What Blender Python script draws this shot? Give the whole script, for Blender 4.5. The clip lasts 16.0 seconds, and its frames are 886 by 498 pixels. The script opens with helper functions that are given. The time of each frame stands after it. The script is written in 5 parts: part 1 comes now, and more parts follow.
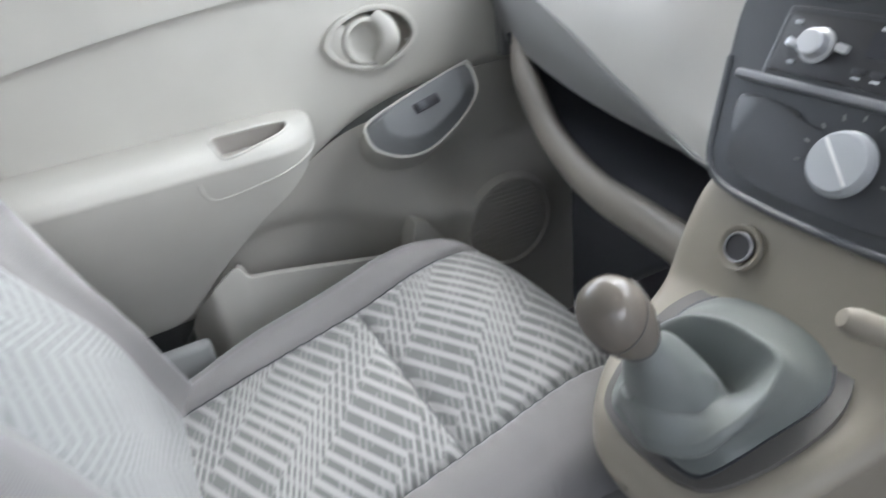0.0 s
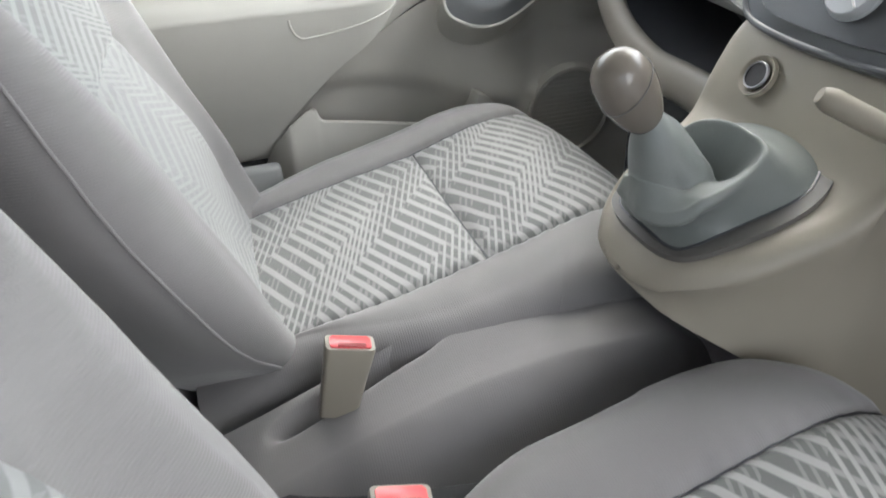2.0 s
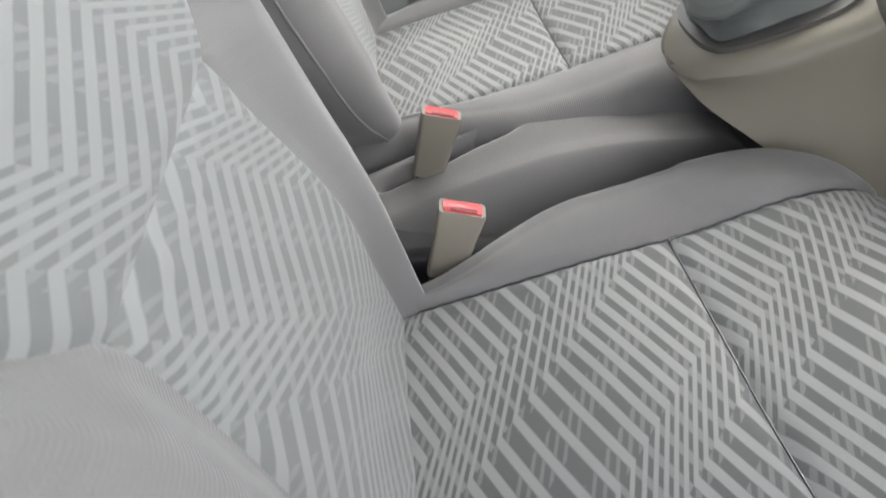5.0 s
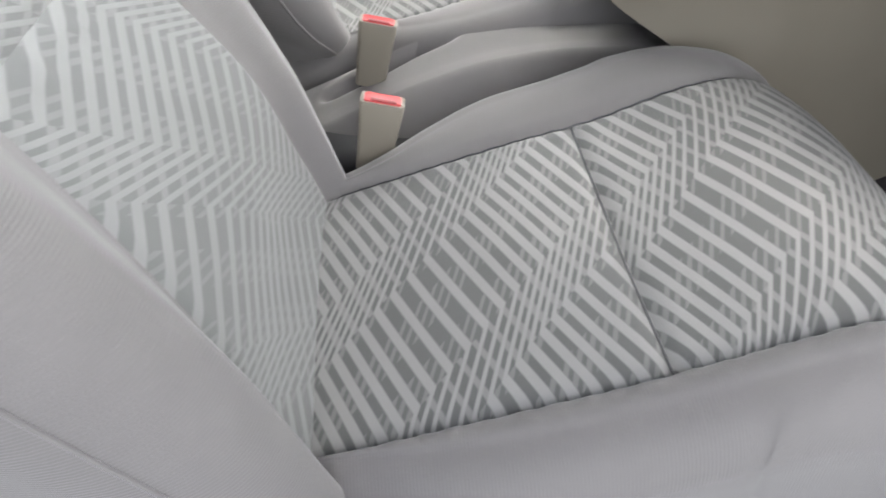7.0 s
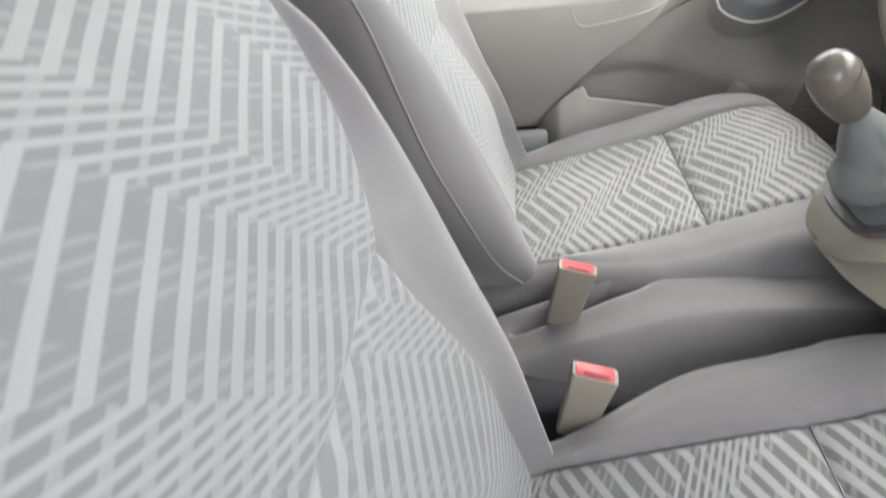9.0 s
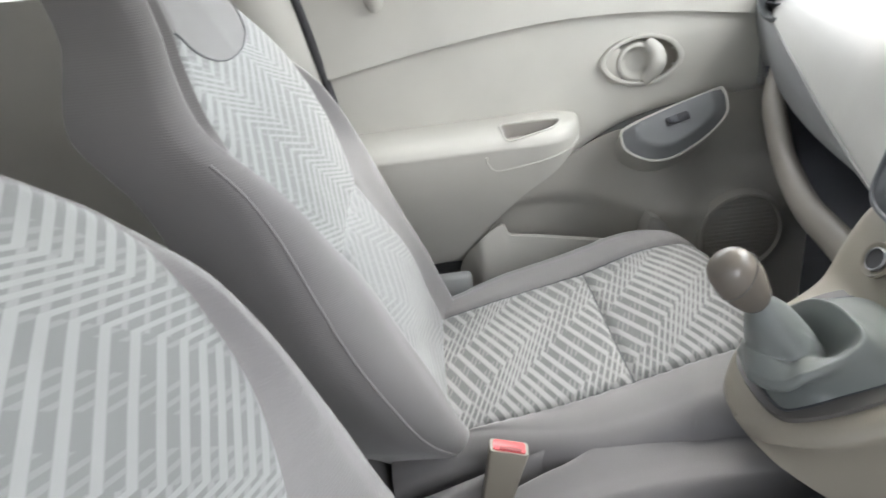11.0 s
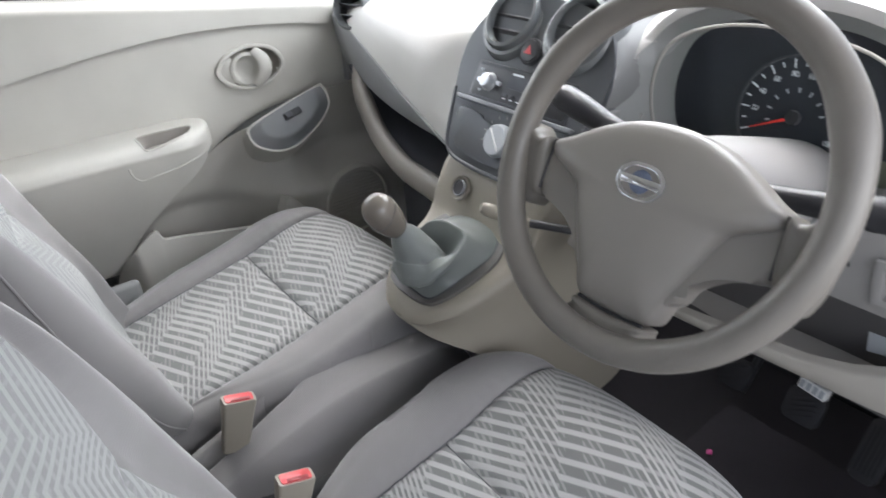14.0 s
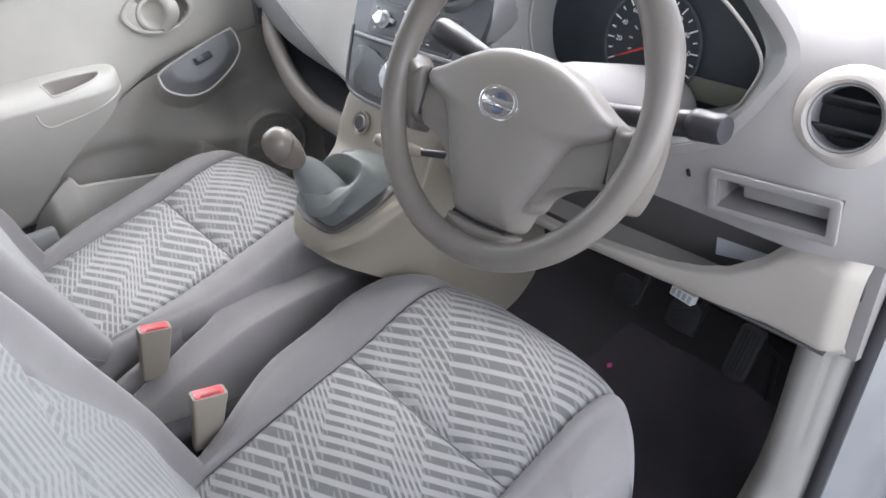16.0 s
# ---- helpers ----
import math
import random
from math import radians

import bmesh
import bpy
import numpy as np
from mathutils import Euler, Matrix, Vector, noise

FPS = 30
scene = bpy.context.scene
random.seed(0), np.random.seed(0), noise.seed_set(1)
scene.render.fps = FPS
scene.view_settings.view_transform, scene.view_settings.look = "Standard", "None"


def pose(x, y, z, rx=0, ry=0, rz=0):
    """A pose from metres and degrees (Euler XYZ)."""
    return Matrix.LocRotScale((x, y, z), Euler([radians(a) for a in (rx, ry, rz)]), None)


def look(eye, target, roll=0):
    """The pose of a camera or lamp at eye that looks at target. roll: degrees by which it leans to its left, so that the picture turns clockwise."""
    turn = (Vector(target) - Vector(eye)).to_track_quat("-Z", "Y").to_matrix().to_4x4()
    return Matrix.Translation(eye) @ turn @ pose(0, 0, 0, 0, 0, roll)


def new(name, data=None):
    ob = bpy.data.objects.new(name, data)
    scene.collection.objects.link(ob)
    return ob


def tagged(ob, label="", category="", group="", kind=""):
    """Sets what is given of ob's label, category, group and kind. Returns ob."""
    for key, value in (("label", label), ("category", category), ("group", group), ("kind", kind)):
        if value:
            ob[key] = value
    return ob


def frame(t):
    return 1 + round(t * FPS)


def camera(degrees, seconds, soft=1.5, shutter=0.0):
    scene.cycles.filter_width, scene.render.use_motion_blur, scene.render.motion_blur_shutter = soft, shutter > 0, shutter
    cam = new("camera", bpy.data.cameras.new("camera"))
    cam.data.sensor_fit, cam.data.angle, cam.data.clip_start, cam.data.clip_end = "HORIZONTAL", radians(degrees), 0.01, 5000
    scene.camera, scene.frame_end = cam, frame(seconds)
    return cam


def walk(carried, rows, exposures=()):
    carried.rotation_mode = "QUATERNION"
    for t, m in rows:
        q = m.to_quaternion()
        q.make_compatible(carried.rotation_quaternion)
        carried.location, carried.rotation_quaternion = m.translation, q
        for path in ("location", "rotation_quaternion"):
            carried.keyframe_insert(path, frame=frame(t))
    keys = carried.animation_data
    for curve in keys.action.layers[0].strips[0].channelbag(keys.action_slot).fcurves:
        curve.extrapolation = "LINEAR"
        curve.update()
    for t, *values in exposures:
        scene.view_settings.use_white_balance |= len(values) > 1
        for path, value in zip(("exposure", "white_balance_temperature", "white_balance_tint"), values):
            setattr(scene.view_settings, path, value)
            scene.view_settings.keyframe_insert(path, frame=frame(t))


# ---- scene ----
cam = camera(65.3, 16.0, soft=1.6, shutter=0.6)
PATH = [
    (0, (-0.215, -0.304, 1.156), (0.49, 1.284, 0.166), -7.1),
    (0.5, (-0.239, -0.338, 1.14), (0.289, 1.3, 0.122), -6.8),
    (1, (-0.266, -0.376, 1.126), (0.207, 1.303, 0.148), -4.2),
    (1.5, (-0.264, -0.437, 1.072), (0.248, 1.219, 0.075), 0.3),
    (2, (-0.259, -0.464, 1.061), (0.24, 1.144, -0.019), -2.4),
    (2.5, (-0.283, -0.494, 1.069), (0.088, 1.131, -0.037), -2.9),
    (3, (-0.315, -0.524, 1.078), (-0.093, 1.115, -0.047), -4.6),
    (3.5, (-0.325, -0.557, 1.082), (-0.13, 1.072, -0.061), -4.6),
    (4, (-0.306, -0.601, 1.068), (-0.107, 0.986, -0.133), -3.5),
    (6.5, (-0.188, -0.773, 1.012), (-0.212, 0.699, -0.342), -5.8),
    (7, (-0.165, -0.792, 1.003), (-0.114, 0.676, -0.355), -4.6),
    (7.5, (-0.155, -0.79, 1.008), (-0.055, 0.686, -0.337), -3.9),
    (8, (-0.178, -0.763, 1.034), (-0.197, 0.788, -0.228), -6.5),
    (8.5, (-0.222, -0.716, 1.08), (-0.363, 0.91, -0.076), -7.1),
    (9, (-0.269, -0.669, 1.126), (-0.484, 1.006, 0.055), -6.7),
    (11.5, (-0.234, -0.59, 1.246), (-0.092, 1.191, 0.346), -7.8),
    (12, (-0.251, -0.611, 1.254), (0.095, 1.1, 0.277), -7.2),
    (12.5, (-0.264, -0.636, 1.271), (0.21, 1.072, 0.346), -6.0),
    (13, (-0.329, -0.704, 1.288), (0.294, 0.961, 0.371), -3.4),
    (13.5, (-0.359, -0.739, 1.293), (0.459, 0.801, 0.315), -4.3),
    (14, (-0.392, -0.765, 1.295), (0.61, 0.664, 0.318), -3.4),
    (14.5, (-0.405, -0.797, 1.292), (0.634, 0.558, 0.249), -3.3),
    (15, (-0.393, -0.829, 1.294), (0.664, 0.48, 0.213), -3.3),
    (15.5, (-0.384, -0.862, 1.298), (0.695, 0.431, 0.221), -3.2),
    (16, (-0.389, -0.877, 1.295), (0.685, 0.403, 0.197), -2.9),
]
walk(cam, [(t, look(eye, target, roll)) for t, eye, target, roll in PATH], exposures=[(0.0, 1.58, 6100, 11), (1.0, 1.62, 6200, 10), (2.5, 1.68, 6450, 9), (3.5, 1.48, 6500, 9), (4.2, 1.48, 6500, 9), (6.5, 1.64, 6550, 11), (9.0, 1.72, 6500, 11), (11.5, 1.55, 6350, 10), (12.0, 1.48, 6300, 10), (12.6, 1.52, 6300, 10), (13.3, 1.40, 6300, 10), (14.0, 1.48, 6250, 12), (15.0, 1.64, 6200, 14), (16.0, 1.72, 6180, 15)])

# world and light
world = bpy.data.worlds.new("sky")
scene.world = world
world.use_nodes = True
wn = world.node_tree
sky = wn.nodes.new("ShaderNodeTexSky")
sky.sky_type = "NISHITA"
sky.sun_disc = False
sky.sun_elevation, sky.sun_rotation = radians(54), radians(31)
sky.dust_density, sky.air_density = 3.0, 1.0
haze = wn.nodes.new("ShaderNodeHueSaturation")  # a thin white overcast pales the blue
haze.inputs["Saturation"].default_value = 0.45
wn.links.new(sky.outputs["Color"], haze.inputs["Color"])
wn.links.new(haze.outputs["Color"], wn.nodes["Background"].inputs["Color"])
wn.nodes["Background"].inputs["Strength"].default_value = 0.15
sun = new("sun", bpy.data.lights.new("sun", "SUN"))
sun.data.energy, sun.data.angle, sun.data.color = 0.35, radians(20), (1.0, 0.97, 0.92)
sun.matrix_world = look((0.6, 1.0, 1.6), (0, 0, 0))


def daylight(name, eye, target, wide, high, watts, color):
    """Sky light that comes in through one of the car's openings."""
    lamp = new(name, bpy.data.lights.new(name, "AREA"))
    lamp.data.shape, lamp.data.size, lamp.data.size_y = "RECTANGLE", wide, high
    lamp.data.energy, lamp.data.color = watts, color
    lamp.matrix_world = look(eye, target)


daylight("door_opening_light", (0.32, -1.40, 1.30), (0.25, 0.70, 0.82), 1.2, 0.8, 4.5, (1.0, 0.98, 0.96))
daylight("windscreen_light", (0.98, 0.20, 1.70), (-0.25, 0.15, 0.80), 1.2, 0.75, 6.2, (1.0, 1.0, 1.0))
daylight("side_window_light", (0.05, 0.92, 1.28), (0.0, -0.2, 0.70), 0.75, 0.30, 0.6, (1.0, 1.0, 1.0))


# ---- materials ----
def nodes_of(name):
    m = bpy.data.materials.new(name)
    m.use_nodes = True
    return m, m.node_tree.nodes, m.node_tree.links, m.node_tree.nodes["Principled BSDF"]


def math_node(nt, op, a, b=None):
    n = nt.nodes.new("ShaderNodeMath")
    n.operation = op
    for k, v in ((0, a), (1, b)):
        if v is None:
            continue
        if isinstance(v, (int, float)):
            n.inputs[k].default_value = v
        else:
            nt.links.new(v, n.inputs[k])
    return n.outputs[0]


def surface(name, color, rough=0.5, grain=900.0, bump=0.15, vary=0.06, metal=0.0, blotch=6.0, spec=0.5, dist=0.0004):
    """A surface with fine grain in the relief and broad, faint unevenness in colour and gloss."""
    m, N, L, P = nodes_of(name)
    tc = N.new("ShaderNodeTexCoord")
    big, fine = N.new("ShaderNodeTexNoise"), N.new("ShaderNodeTexNoise")
    big.inputs["Scale"].default_value, big.inputs["Detail"].default_value = blotch, 4
    fine.inputs["Scale"].default_value, fine.inputs["Detail"].default_value = grain, 2
    for n in (big, fine):
        L.new(tc.outputs["Object"], n.inputs["Vector"])
    ramp = N.new("ShaderNodeValToRGB")
    lo = [max(0, c * (1 - vary)) for c in color]
    hi = [min(1, c * (1 + vary)) for c in color]
    ramp.color_ramp.elements[0].color, ramp.color_ramp.elements[1].color = (*lo, 1), (*hi, 1)
    ramp.color_ramp.elements[0].position, ramp.color_ramp.elements[1].position = 0.3, 0.7
    L.new(big.outputs["Fac"], ramp.inputs["Fac"])
    L.new(ramp.outputs["Color"], P.inputs["Base Color"])
    r = N.new("ShaderNodeMapRange")
    r.inputs["To Min"].default_value, r.inputs["To Max"].default_value = max(0.02, rough - 0.07), min(1, rough + 0.07)
    L.new(big.outputs["Fac"], r.inputs["Value"])
    L.new(r.outputs["Result"], P.inputs["Roughness"])
    P.inputs["Metallic"].default_value = metal
    P.inputs["Specular IOR Level"].default_value = spec
    if bump:
        b = N.new("ShaderNodeBump")
        b.inputs["Strength"].default_value, b.inputs["Distance"].default_value = bump, dist
        L.new(fine.outputs["Fac"], b.inputs["Height"])
        L.new(b.outputs["Normal"], P.inputs["Normal"])
    return m


def knit(name, color, scale=1.0):
    """Ribbed knit cover fabric: fine ribs in the relief, soft sheen."""
    m, N, L, P = nodes_of(name)
    nt = m.node_tree
    uv = N.new("ShaderNodeUVMap")
    sep = N.new("ShaderNodeSeparateXYZ")
    L.new(uv.outputs["UV"], sep.inputs[0])
    rib = math_node(nt, "SINE", math_node(nt, "MULTIPLY", sep.outputs["Y"], 6.2832 / 0.0026))
    noise_a = N.new("ShaderNodeTexNoise")
    noise_a.inputs["Scale"].default_value, noise_a.inputs["Detail"].default_value = 9, 4
    noise_b = N.new("ShaderNodeTexNoise")
    noise_b.inputs["Scale"].default_value = 700
    tc = N.new("ShaderNodeTexCoord")
    for n in (noise_a, noise_b):
        L.new(tc.outputs["Object"], n.inputs["Vector"])
    ramp = N.new("ShaderNodeValToRGB")
    ramp.color_ramp.elements[0].color = (*[c * 0.92 for c in color], 1)
    ramp.color_ramp.elements[1].color = (*[c * 1.07 for c in color], 1)
    mixv = math_node(nt, "ADD", math_node(nt, "MULTIPLY", noise_a.outputs["Fac"], 0.7), math_node(nt, "MULTIPLY", noise_b.outputs["Fac"], 0.3))
    L.new(mixv, ramp.inputs["Fac"])
    L.new(ramp.outputs["Color"], P.inputs["Base Color"])
    h = math_node(nt, "ADD", math_node(nt, "MULTIPLY", rib, 0.32), math_node(nt, "MULTIPLY", noise_b.outputs["Fac"], 0.8))
    b = N.new("ShaderNodeBump")
    b.inputs["Strength"].default_value, b.inputs["Distance"].default_value = 0.35, 0.0006
    L.new(h, b.inputs["Height"])
    L.new(b.outputs["Normal"], P.inputs["Normal"])
    P.inputs["Roughness"].default_value = 0.62
    P.inputs["Sheen Weight"].default_value = 0.35
    P.inputs["Sheen Roughness"].default_value = 0.5
    P.inputs["Specular IOR Level"].default_value = 0.3
    return m


def zigzag(name, light, dark, cut):
    """Woven cover fabric: zigzag stripes, wide on one leg and narrow on the other, with fine lines crossing the gaps.
    The stripes stand closer and wider apart in turn. cut: where the panel was cut out of the cloth (across, close, along)."""
    m, N, L, P = nodes_of(name)
    nt = m.node_tree
    phase, close, along = cut
    uv = N.new("ShaderNodeUVMap")
    sep = N.new("ShaderNodeSeparateXYZ")
    L.new(uv.outputs["UV"], sep.inputs[0])
    y, x = sep.outputs["X"], sep.outputs["Y"]
    PER, LB, PITCH, WAVE, SWING = 0.206, 0.062, 0.0139, 0.18, 0.2
    JUMP = 0.926
    s = math_node(nt, "ADD", math_node(nt, "SUBTRACT", y, x), phase)
    half_r = math_node(nt, "MULTIPLY", math_node(nt, "ADD", x, y), 0.5)
    cell = math_node(nt, "FLOOR", math_node(nt, "DIVIDE", s, PER))
    p = math_node(nt, "SUBTRACT", s, math_node(nt, "MULTIPLY", cell, PER))
    into_b = math_node(nt, "MAXIMUM", math_node(nt, "SUBTRACT", p, PER - LB), 0.0)
    bsum = math_node(nt, "ADD", math_node(nt, "MULTIPLY", cell, LB), into_b)
    w = math_node(nt, "SUBTRACT", math_node(nt, "SUBTRACT", half_r, math_node(nt, "MULTIPLY", s, 0.19)), math_node(nt, "MULTIPLY", bsum, JUMP))
    w_a = math_node(nt, "SUBTRACT", half_r, math_node(nt, "MULTIPLY", s, 0.19))
    w_b = math_node(nt, "SUBTRACT", half_r, math_node(nt, "MULTIPLY", s, 0.19 + JUMP))
    turn = math_node(nt, "MULTIPLY", math_node(nt, "SUBTRACT", w, close), 6.2832 / WAVE)
    packed = math_node(nt, "ADD", w, math_node(nt, "MULTIPLY", math_node(nt, "SINE", turn), SWING * WAVE / 6.2832))
    packed = math_node(nt, "ADD", packed, along)
    density = math_node(nt, "ADD", math_node(nt, "MULTIPLY", math_node(nt, "COSINE", turn), SWING), 1.0)

    def stripe(value, width, soft=0.09):
        f = math_node(nt, "FRACT", math_node(nt, "DIVIDE", value, PITCH))
        tri = math_node(nt, "MULTIPLY", math_node(nt, "ABSOLUTE", math_node(nt, "SUBTRACT", f, 0.5)), 2.0)
        over = math_node(nt, "ADD", tri, math_node(nt, "MULTIPLY", density, width))
        r = N.new("ShaderNodeMapRange")
        r.inputs["From Min"].default_value, r.inputs["From Max"].default_value = 1 - soft, 1 + soft
        L.new(over, r.inputs["Value"])
        return r.outputs["Result"]

    main = stripe(packed, 0.45)
    in_b = math_node(nt, "GREATER_THAN", p, PER - LB)
    bars = math_node(nt, "MULTIPLY", math_node(nt, "MULTIPLY", stripe(w_a, 0.34), in_b), 0.6)
    # groups of fine lines across the wide gaps
    g = math_node(nt, "FRACT", math_node(nt, "DIVIDE", math_node(nt, "ADD", p, 0.02), 0.068))
    group = math_node(nt, "LESS_THAN", math_node(nt, "ABSOLUTE", math_node(nt, "SUBTRACT", g, 0.5)), 0.27)
    not_b = math_node(nt, "SUBTRACT", 1.0, in_b)
    fine = math_node(nt, "MULTIPLY", math_node(nt, "MULTIPLY", stripe(w_b, 0.45), group), math_node(nt, "MULTIPLY", not_b, 0.42))
    fac = math_node(nt, "MAXIMUM", math_node(nt, "MAXIMUM", main, bars), fine)
    tc = N.new("ShaderNodeTexCoord")
    na, nb = N.new("ShaderNodeTexNoise"), N.new("ShaderNodeTexNoise")
    na.inputs["Scale"].default_value, na.inputs["Detail"].default_value, nb.inputs["Scale"].default_value = 14, 4, 1400
    L.new(tc.outputs["Object"], na.inputs["Vector"])
    L.new(tc.outputs["Object"], nb.inputs["Vector"])
    mix = N.new("ShaderNodeMix")
    mix.data_type = "RGBA"
    mix.inputs["A"].default_value, mix.inputs["B"].default_value = (*dark, 1), (*light, 1)
    L.new(fac, mix.inputs["Factor"])
    tint = N.new("ShaderNodeMix")
    tint.data_type, tint.blend_type = "RGBA", "MULTIPLY"
    tint.inputs["Factor"].default_value = 1
    ramp = N.new("ShaderNodeValToRGB")
    ramp.color_ramp.elements[0].color, ramp.color_ramp.elements[1].color = (0.84, 0.84, 0.84, 1), (1.1, 1.1, 1.1, 1)
    L.new(math_node(nt, "ADD", math_node(nt, "MULTIPLY", na.outputs["Fac"], 0.5), math_node(nt, "MULTIPLY", nb.outputs["Fac"], 0.5)), ramp.inputs["Fac"])
    L.new(mix.outputs["Result"], tint.inputs["A"])
    L.new(ramp.outputs["Color"], tint.inputs["B"])
    L.new(tint.outputs["Result"], P.inputs["Base Color"])
    b = N.new("ShaderNodeBump")
    b.inputs["Strength"].default_value, b.inputs["Distance"].default_value = 0.4, 0.0007
    L.new(math_node(nt, "ADD", math_node(nt, "MULTIPLY", fac, 0.7), math_node(nt, "MULTIPLY", nb.outputs["Fac"], 0.6)), b.inputs["Height"])
    L.new(b.outputs["Normal"], P.inputs["Normal"])
    rr = N.new("ShaderNodeMapRange")
    rr.inputs["To Min"].default_value, rr.inputs["To Max"].default_value = 0.6, 0.44
    L.new(fac, rr.inputs["Value"])
    L.new(rr.outputs["Result"], P.inputs["Roughness"])
    # the ground weave is hairier than the stripes, so they fade into each other at a flat angle
    sh = N.new("ShaderNodeMapRange")
    sh.inputs["To Min"].default_value, sh.inputs["To Max"].default_value = 0.20, 0.10
    L.new(fac, sh.inputs["Value"])
    L.new(sh.outputs["Result"], P.inputs["Sheen Weight"])
    P.inputs["Sheen Roughness"].default_value = 0.6
    P.inputs["Specular IOR Level"].default_value = 0.35
    return m


def glass(name, color=(1, 1, 1), rough=0.0):
    m, N, L, P = nodes_of(name)
    P.inputs["Base Color"].default_value = (*color, 1)
    P.inputs["Roughness"].default_value = rough
    P.inputs["Transmission Weight"].default_value = 1
    P.inputs["IOR"].default_value = 1.05
    return m


BEIGE = surface("beige_plastic", (0.475, 0.462, 0.42), 0.55, 1100, 0.25)
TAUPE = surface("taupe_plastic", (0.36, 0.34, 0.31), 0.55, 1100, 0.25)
GREY_DASH = surface("grey_plastic", (0.215, 0.218, 0.215), 0.5, 1100, 0.25)
PAD = surface("dash_pad_plastic", (0.46, 0.45, 0.42), 0.5, 800, 0.3)
STACK = surface("dark_grey_plastic", (0.055, 0.058, 0.064), 0.33, 1200, 0.15)
PANEL = surface("charcoal_panel", (0.042, 0.044, 0.049), 0.33, 1200, 0.1)
BLACK = surface("black_plastic", (0.025, 0.025, 0.028), 0.4, 900, 0.15)
RUBBER = surface("black_rubber", (0.03, 0.029, 0.032), 0.65, 900, 0.2)
CARPET = surface("dark_carpet", (0.015, 0.013, 0.0165), 0.95, 500, 1.0, 0.25, dist=0.003)
WHEEL = surface("wheel_grey_plastic", (0.165, 0.152, 0.133), 0.38, 1500, 0.3, 0.14, blotch=9.0)
LINING = surface("dark_lining", (0.045, 0.047, 0.055), 0.7, 900, 0.2)
RING = surface("satin_vent_plastic", (0.15, 0.157, 0.158), 0.26, 1200, 0.1)
TAN = surface("tan_plastic", (0.262, 0.236, 0.192), 0.5, 1100, 0.25)
COVER = surface("wheel_cover_plastic", (0.235, 0.217, 0.195), 0.36, 1300, 0.25, 0.05)
BOOT = surface("boot_leatherette", (0.165, 0.178, 0.17), 0.4, 420, 0.4, 0.1)
SHELFRIM = surface("shelf_rim_plastic", (0.23, 0.21, 0.182), 0.5, 1100, 0.25)
LOWER = surface("lower_door_plastic", (0.40, 0.383, 0.342), 0.55, 1100, 0.25)
TRAY = surface("tray_dark_plastic", (0.085, 0.08, 0.08), 0.55, 1100, 0.25)
KNEE = surface("warm_beige_plastic", (0.395, 0.37, 0.325), 0.55, 1100, 0.25)
PLATE = surface("plate_grey_plastic", (0.100, 0.094, 0.087), 0.5, 1200, 0.2)
KNOB = surface("knob_grey_brown_plastic", (0.15, 0.132, 0.112), 0.17, 900, 0.05, 0.05)
SILVER = surface("silver_plastic", (0.62, 0.63, 0.65), 0.3, 900, 0.05, metal=0.6)
DIALGREY = surface("light_grey_plastic", (0.40, 0.42, 0.44), 0.35, 900, 0.05)
CHROME = surface("chrome", (0.8, 0.8, 0.82), 0.08, 900, 0.0, metal=1.0)
EMBLEM = surface("emblem_blue_grey", (0.16, 0.19, 0.27), 0.25, 900, 0.0, metal=0.5)
DASH_TAUPE = surface("dash_taupe_plastic", (0.275, 0.265, 0.255), 0.5, 1100, 0.25)
RED = surface("red_plastic", (0.62, 0.10, 0.105), 0.2, 900, 0.05)
REDDARK = surface("dark_red_plastic", (0.25, 0.01, 0.015), 0.4, 900, 0.05)
BUCKLE = surface("buckle_taupe_plastic", (0.25, 0.226, 0.185), 0.45, 1200, 0.2)
WHITE = surface("white_plastic", (0.78, 0.78, 0.76), 0.5, 900, 0.05)
PINK = surface("pink_scrap", (0.6, 0.05, 0.25), 0.5, 900, 0.05)
STEEL = surface("dull_steel", (0.35, 0.35, 0.36), 0.4, 600, 0.1, metal=0.8)
PAINT = surface("silver_car_paint", (0.50, 0.52, 0.53), 0.16, 900, 0.02, metal=0.75)
CONCRETE = surface("pale_concrete", (0.42, 0.41, 0.39), 0.9, 60, 0.6, 0.15, dist=0.01)
ROOFCLOTH = surface("pale_headlining", (0.62, 0.61, 0.57), 0.9, 700, 0.3)
GAUGE = surface("gauge_black", (0.02, 0.022, 0.03), 0.35, 900, 0.0)
LCD = surface("display_olive", (0.16, 0.16, 0.12), 0.3, 900, 0.0)
MARKS = surface("gauge_white_print", (0.75, 0.78, 0.8), 0.5, 900, 0.0)
NEEDLE = surface("needle_red", (0.8, 0.04, 0.03), 0.4, 900, 0.0)
KNIT = knit("grey_knit_cover", (0.176, 0.169, 0.167))
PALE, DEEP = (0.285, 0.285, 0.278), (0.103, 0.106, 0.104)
# Backrest panels: same cloth, fading of stripes at flat angles mixed into the colours
SHEEN_PALE, SHEEN_DEEP = (0.265, 0.27, 0.265), (0.155, 0.159, 0.157)
ZIG_DRIVER = [zigzag("zigzag_cover", a, b, cut) for a, b, cut in ((PALE, DEEP, (0.158, -0.12, 0.0055)), (PALE, DEEP, (0.200, -0.065, 0.0021)), (SHEEN_PALE, SHEEN_DEEP, (0.187, 0.0, 0.0)), (SHEEN_PALE, SHEEN_DEEP, (0.078, -0.25, 0.0)))]
# Passenger's lower backrest: still less contrast, its sheen at glancing view put into colour
GLANCE_PALE, GLANCE_DEEP = (0.24, 0.245, 0.242), (0.178, 0.182, 0.182)
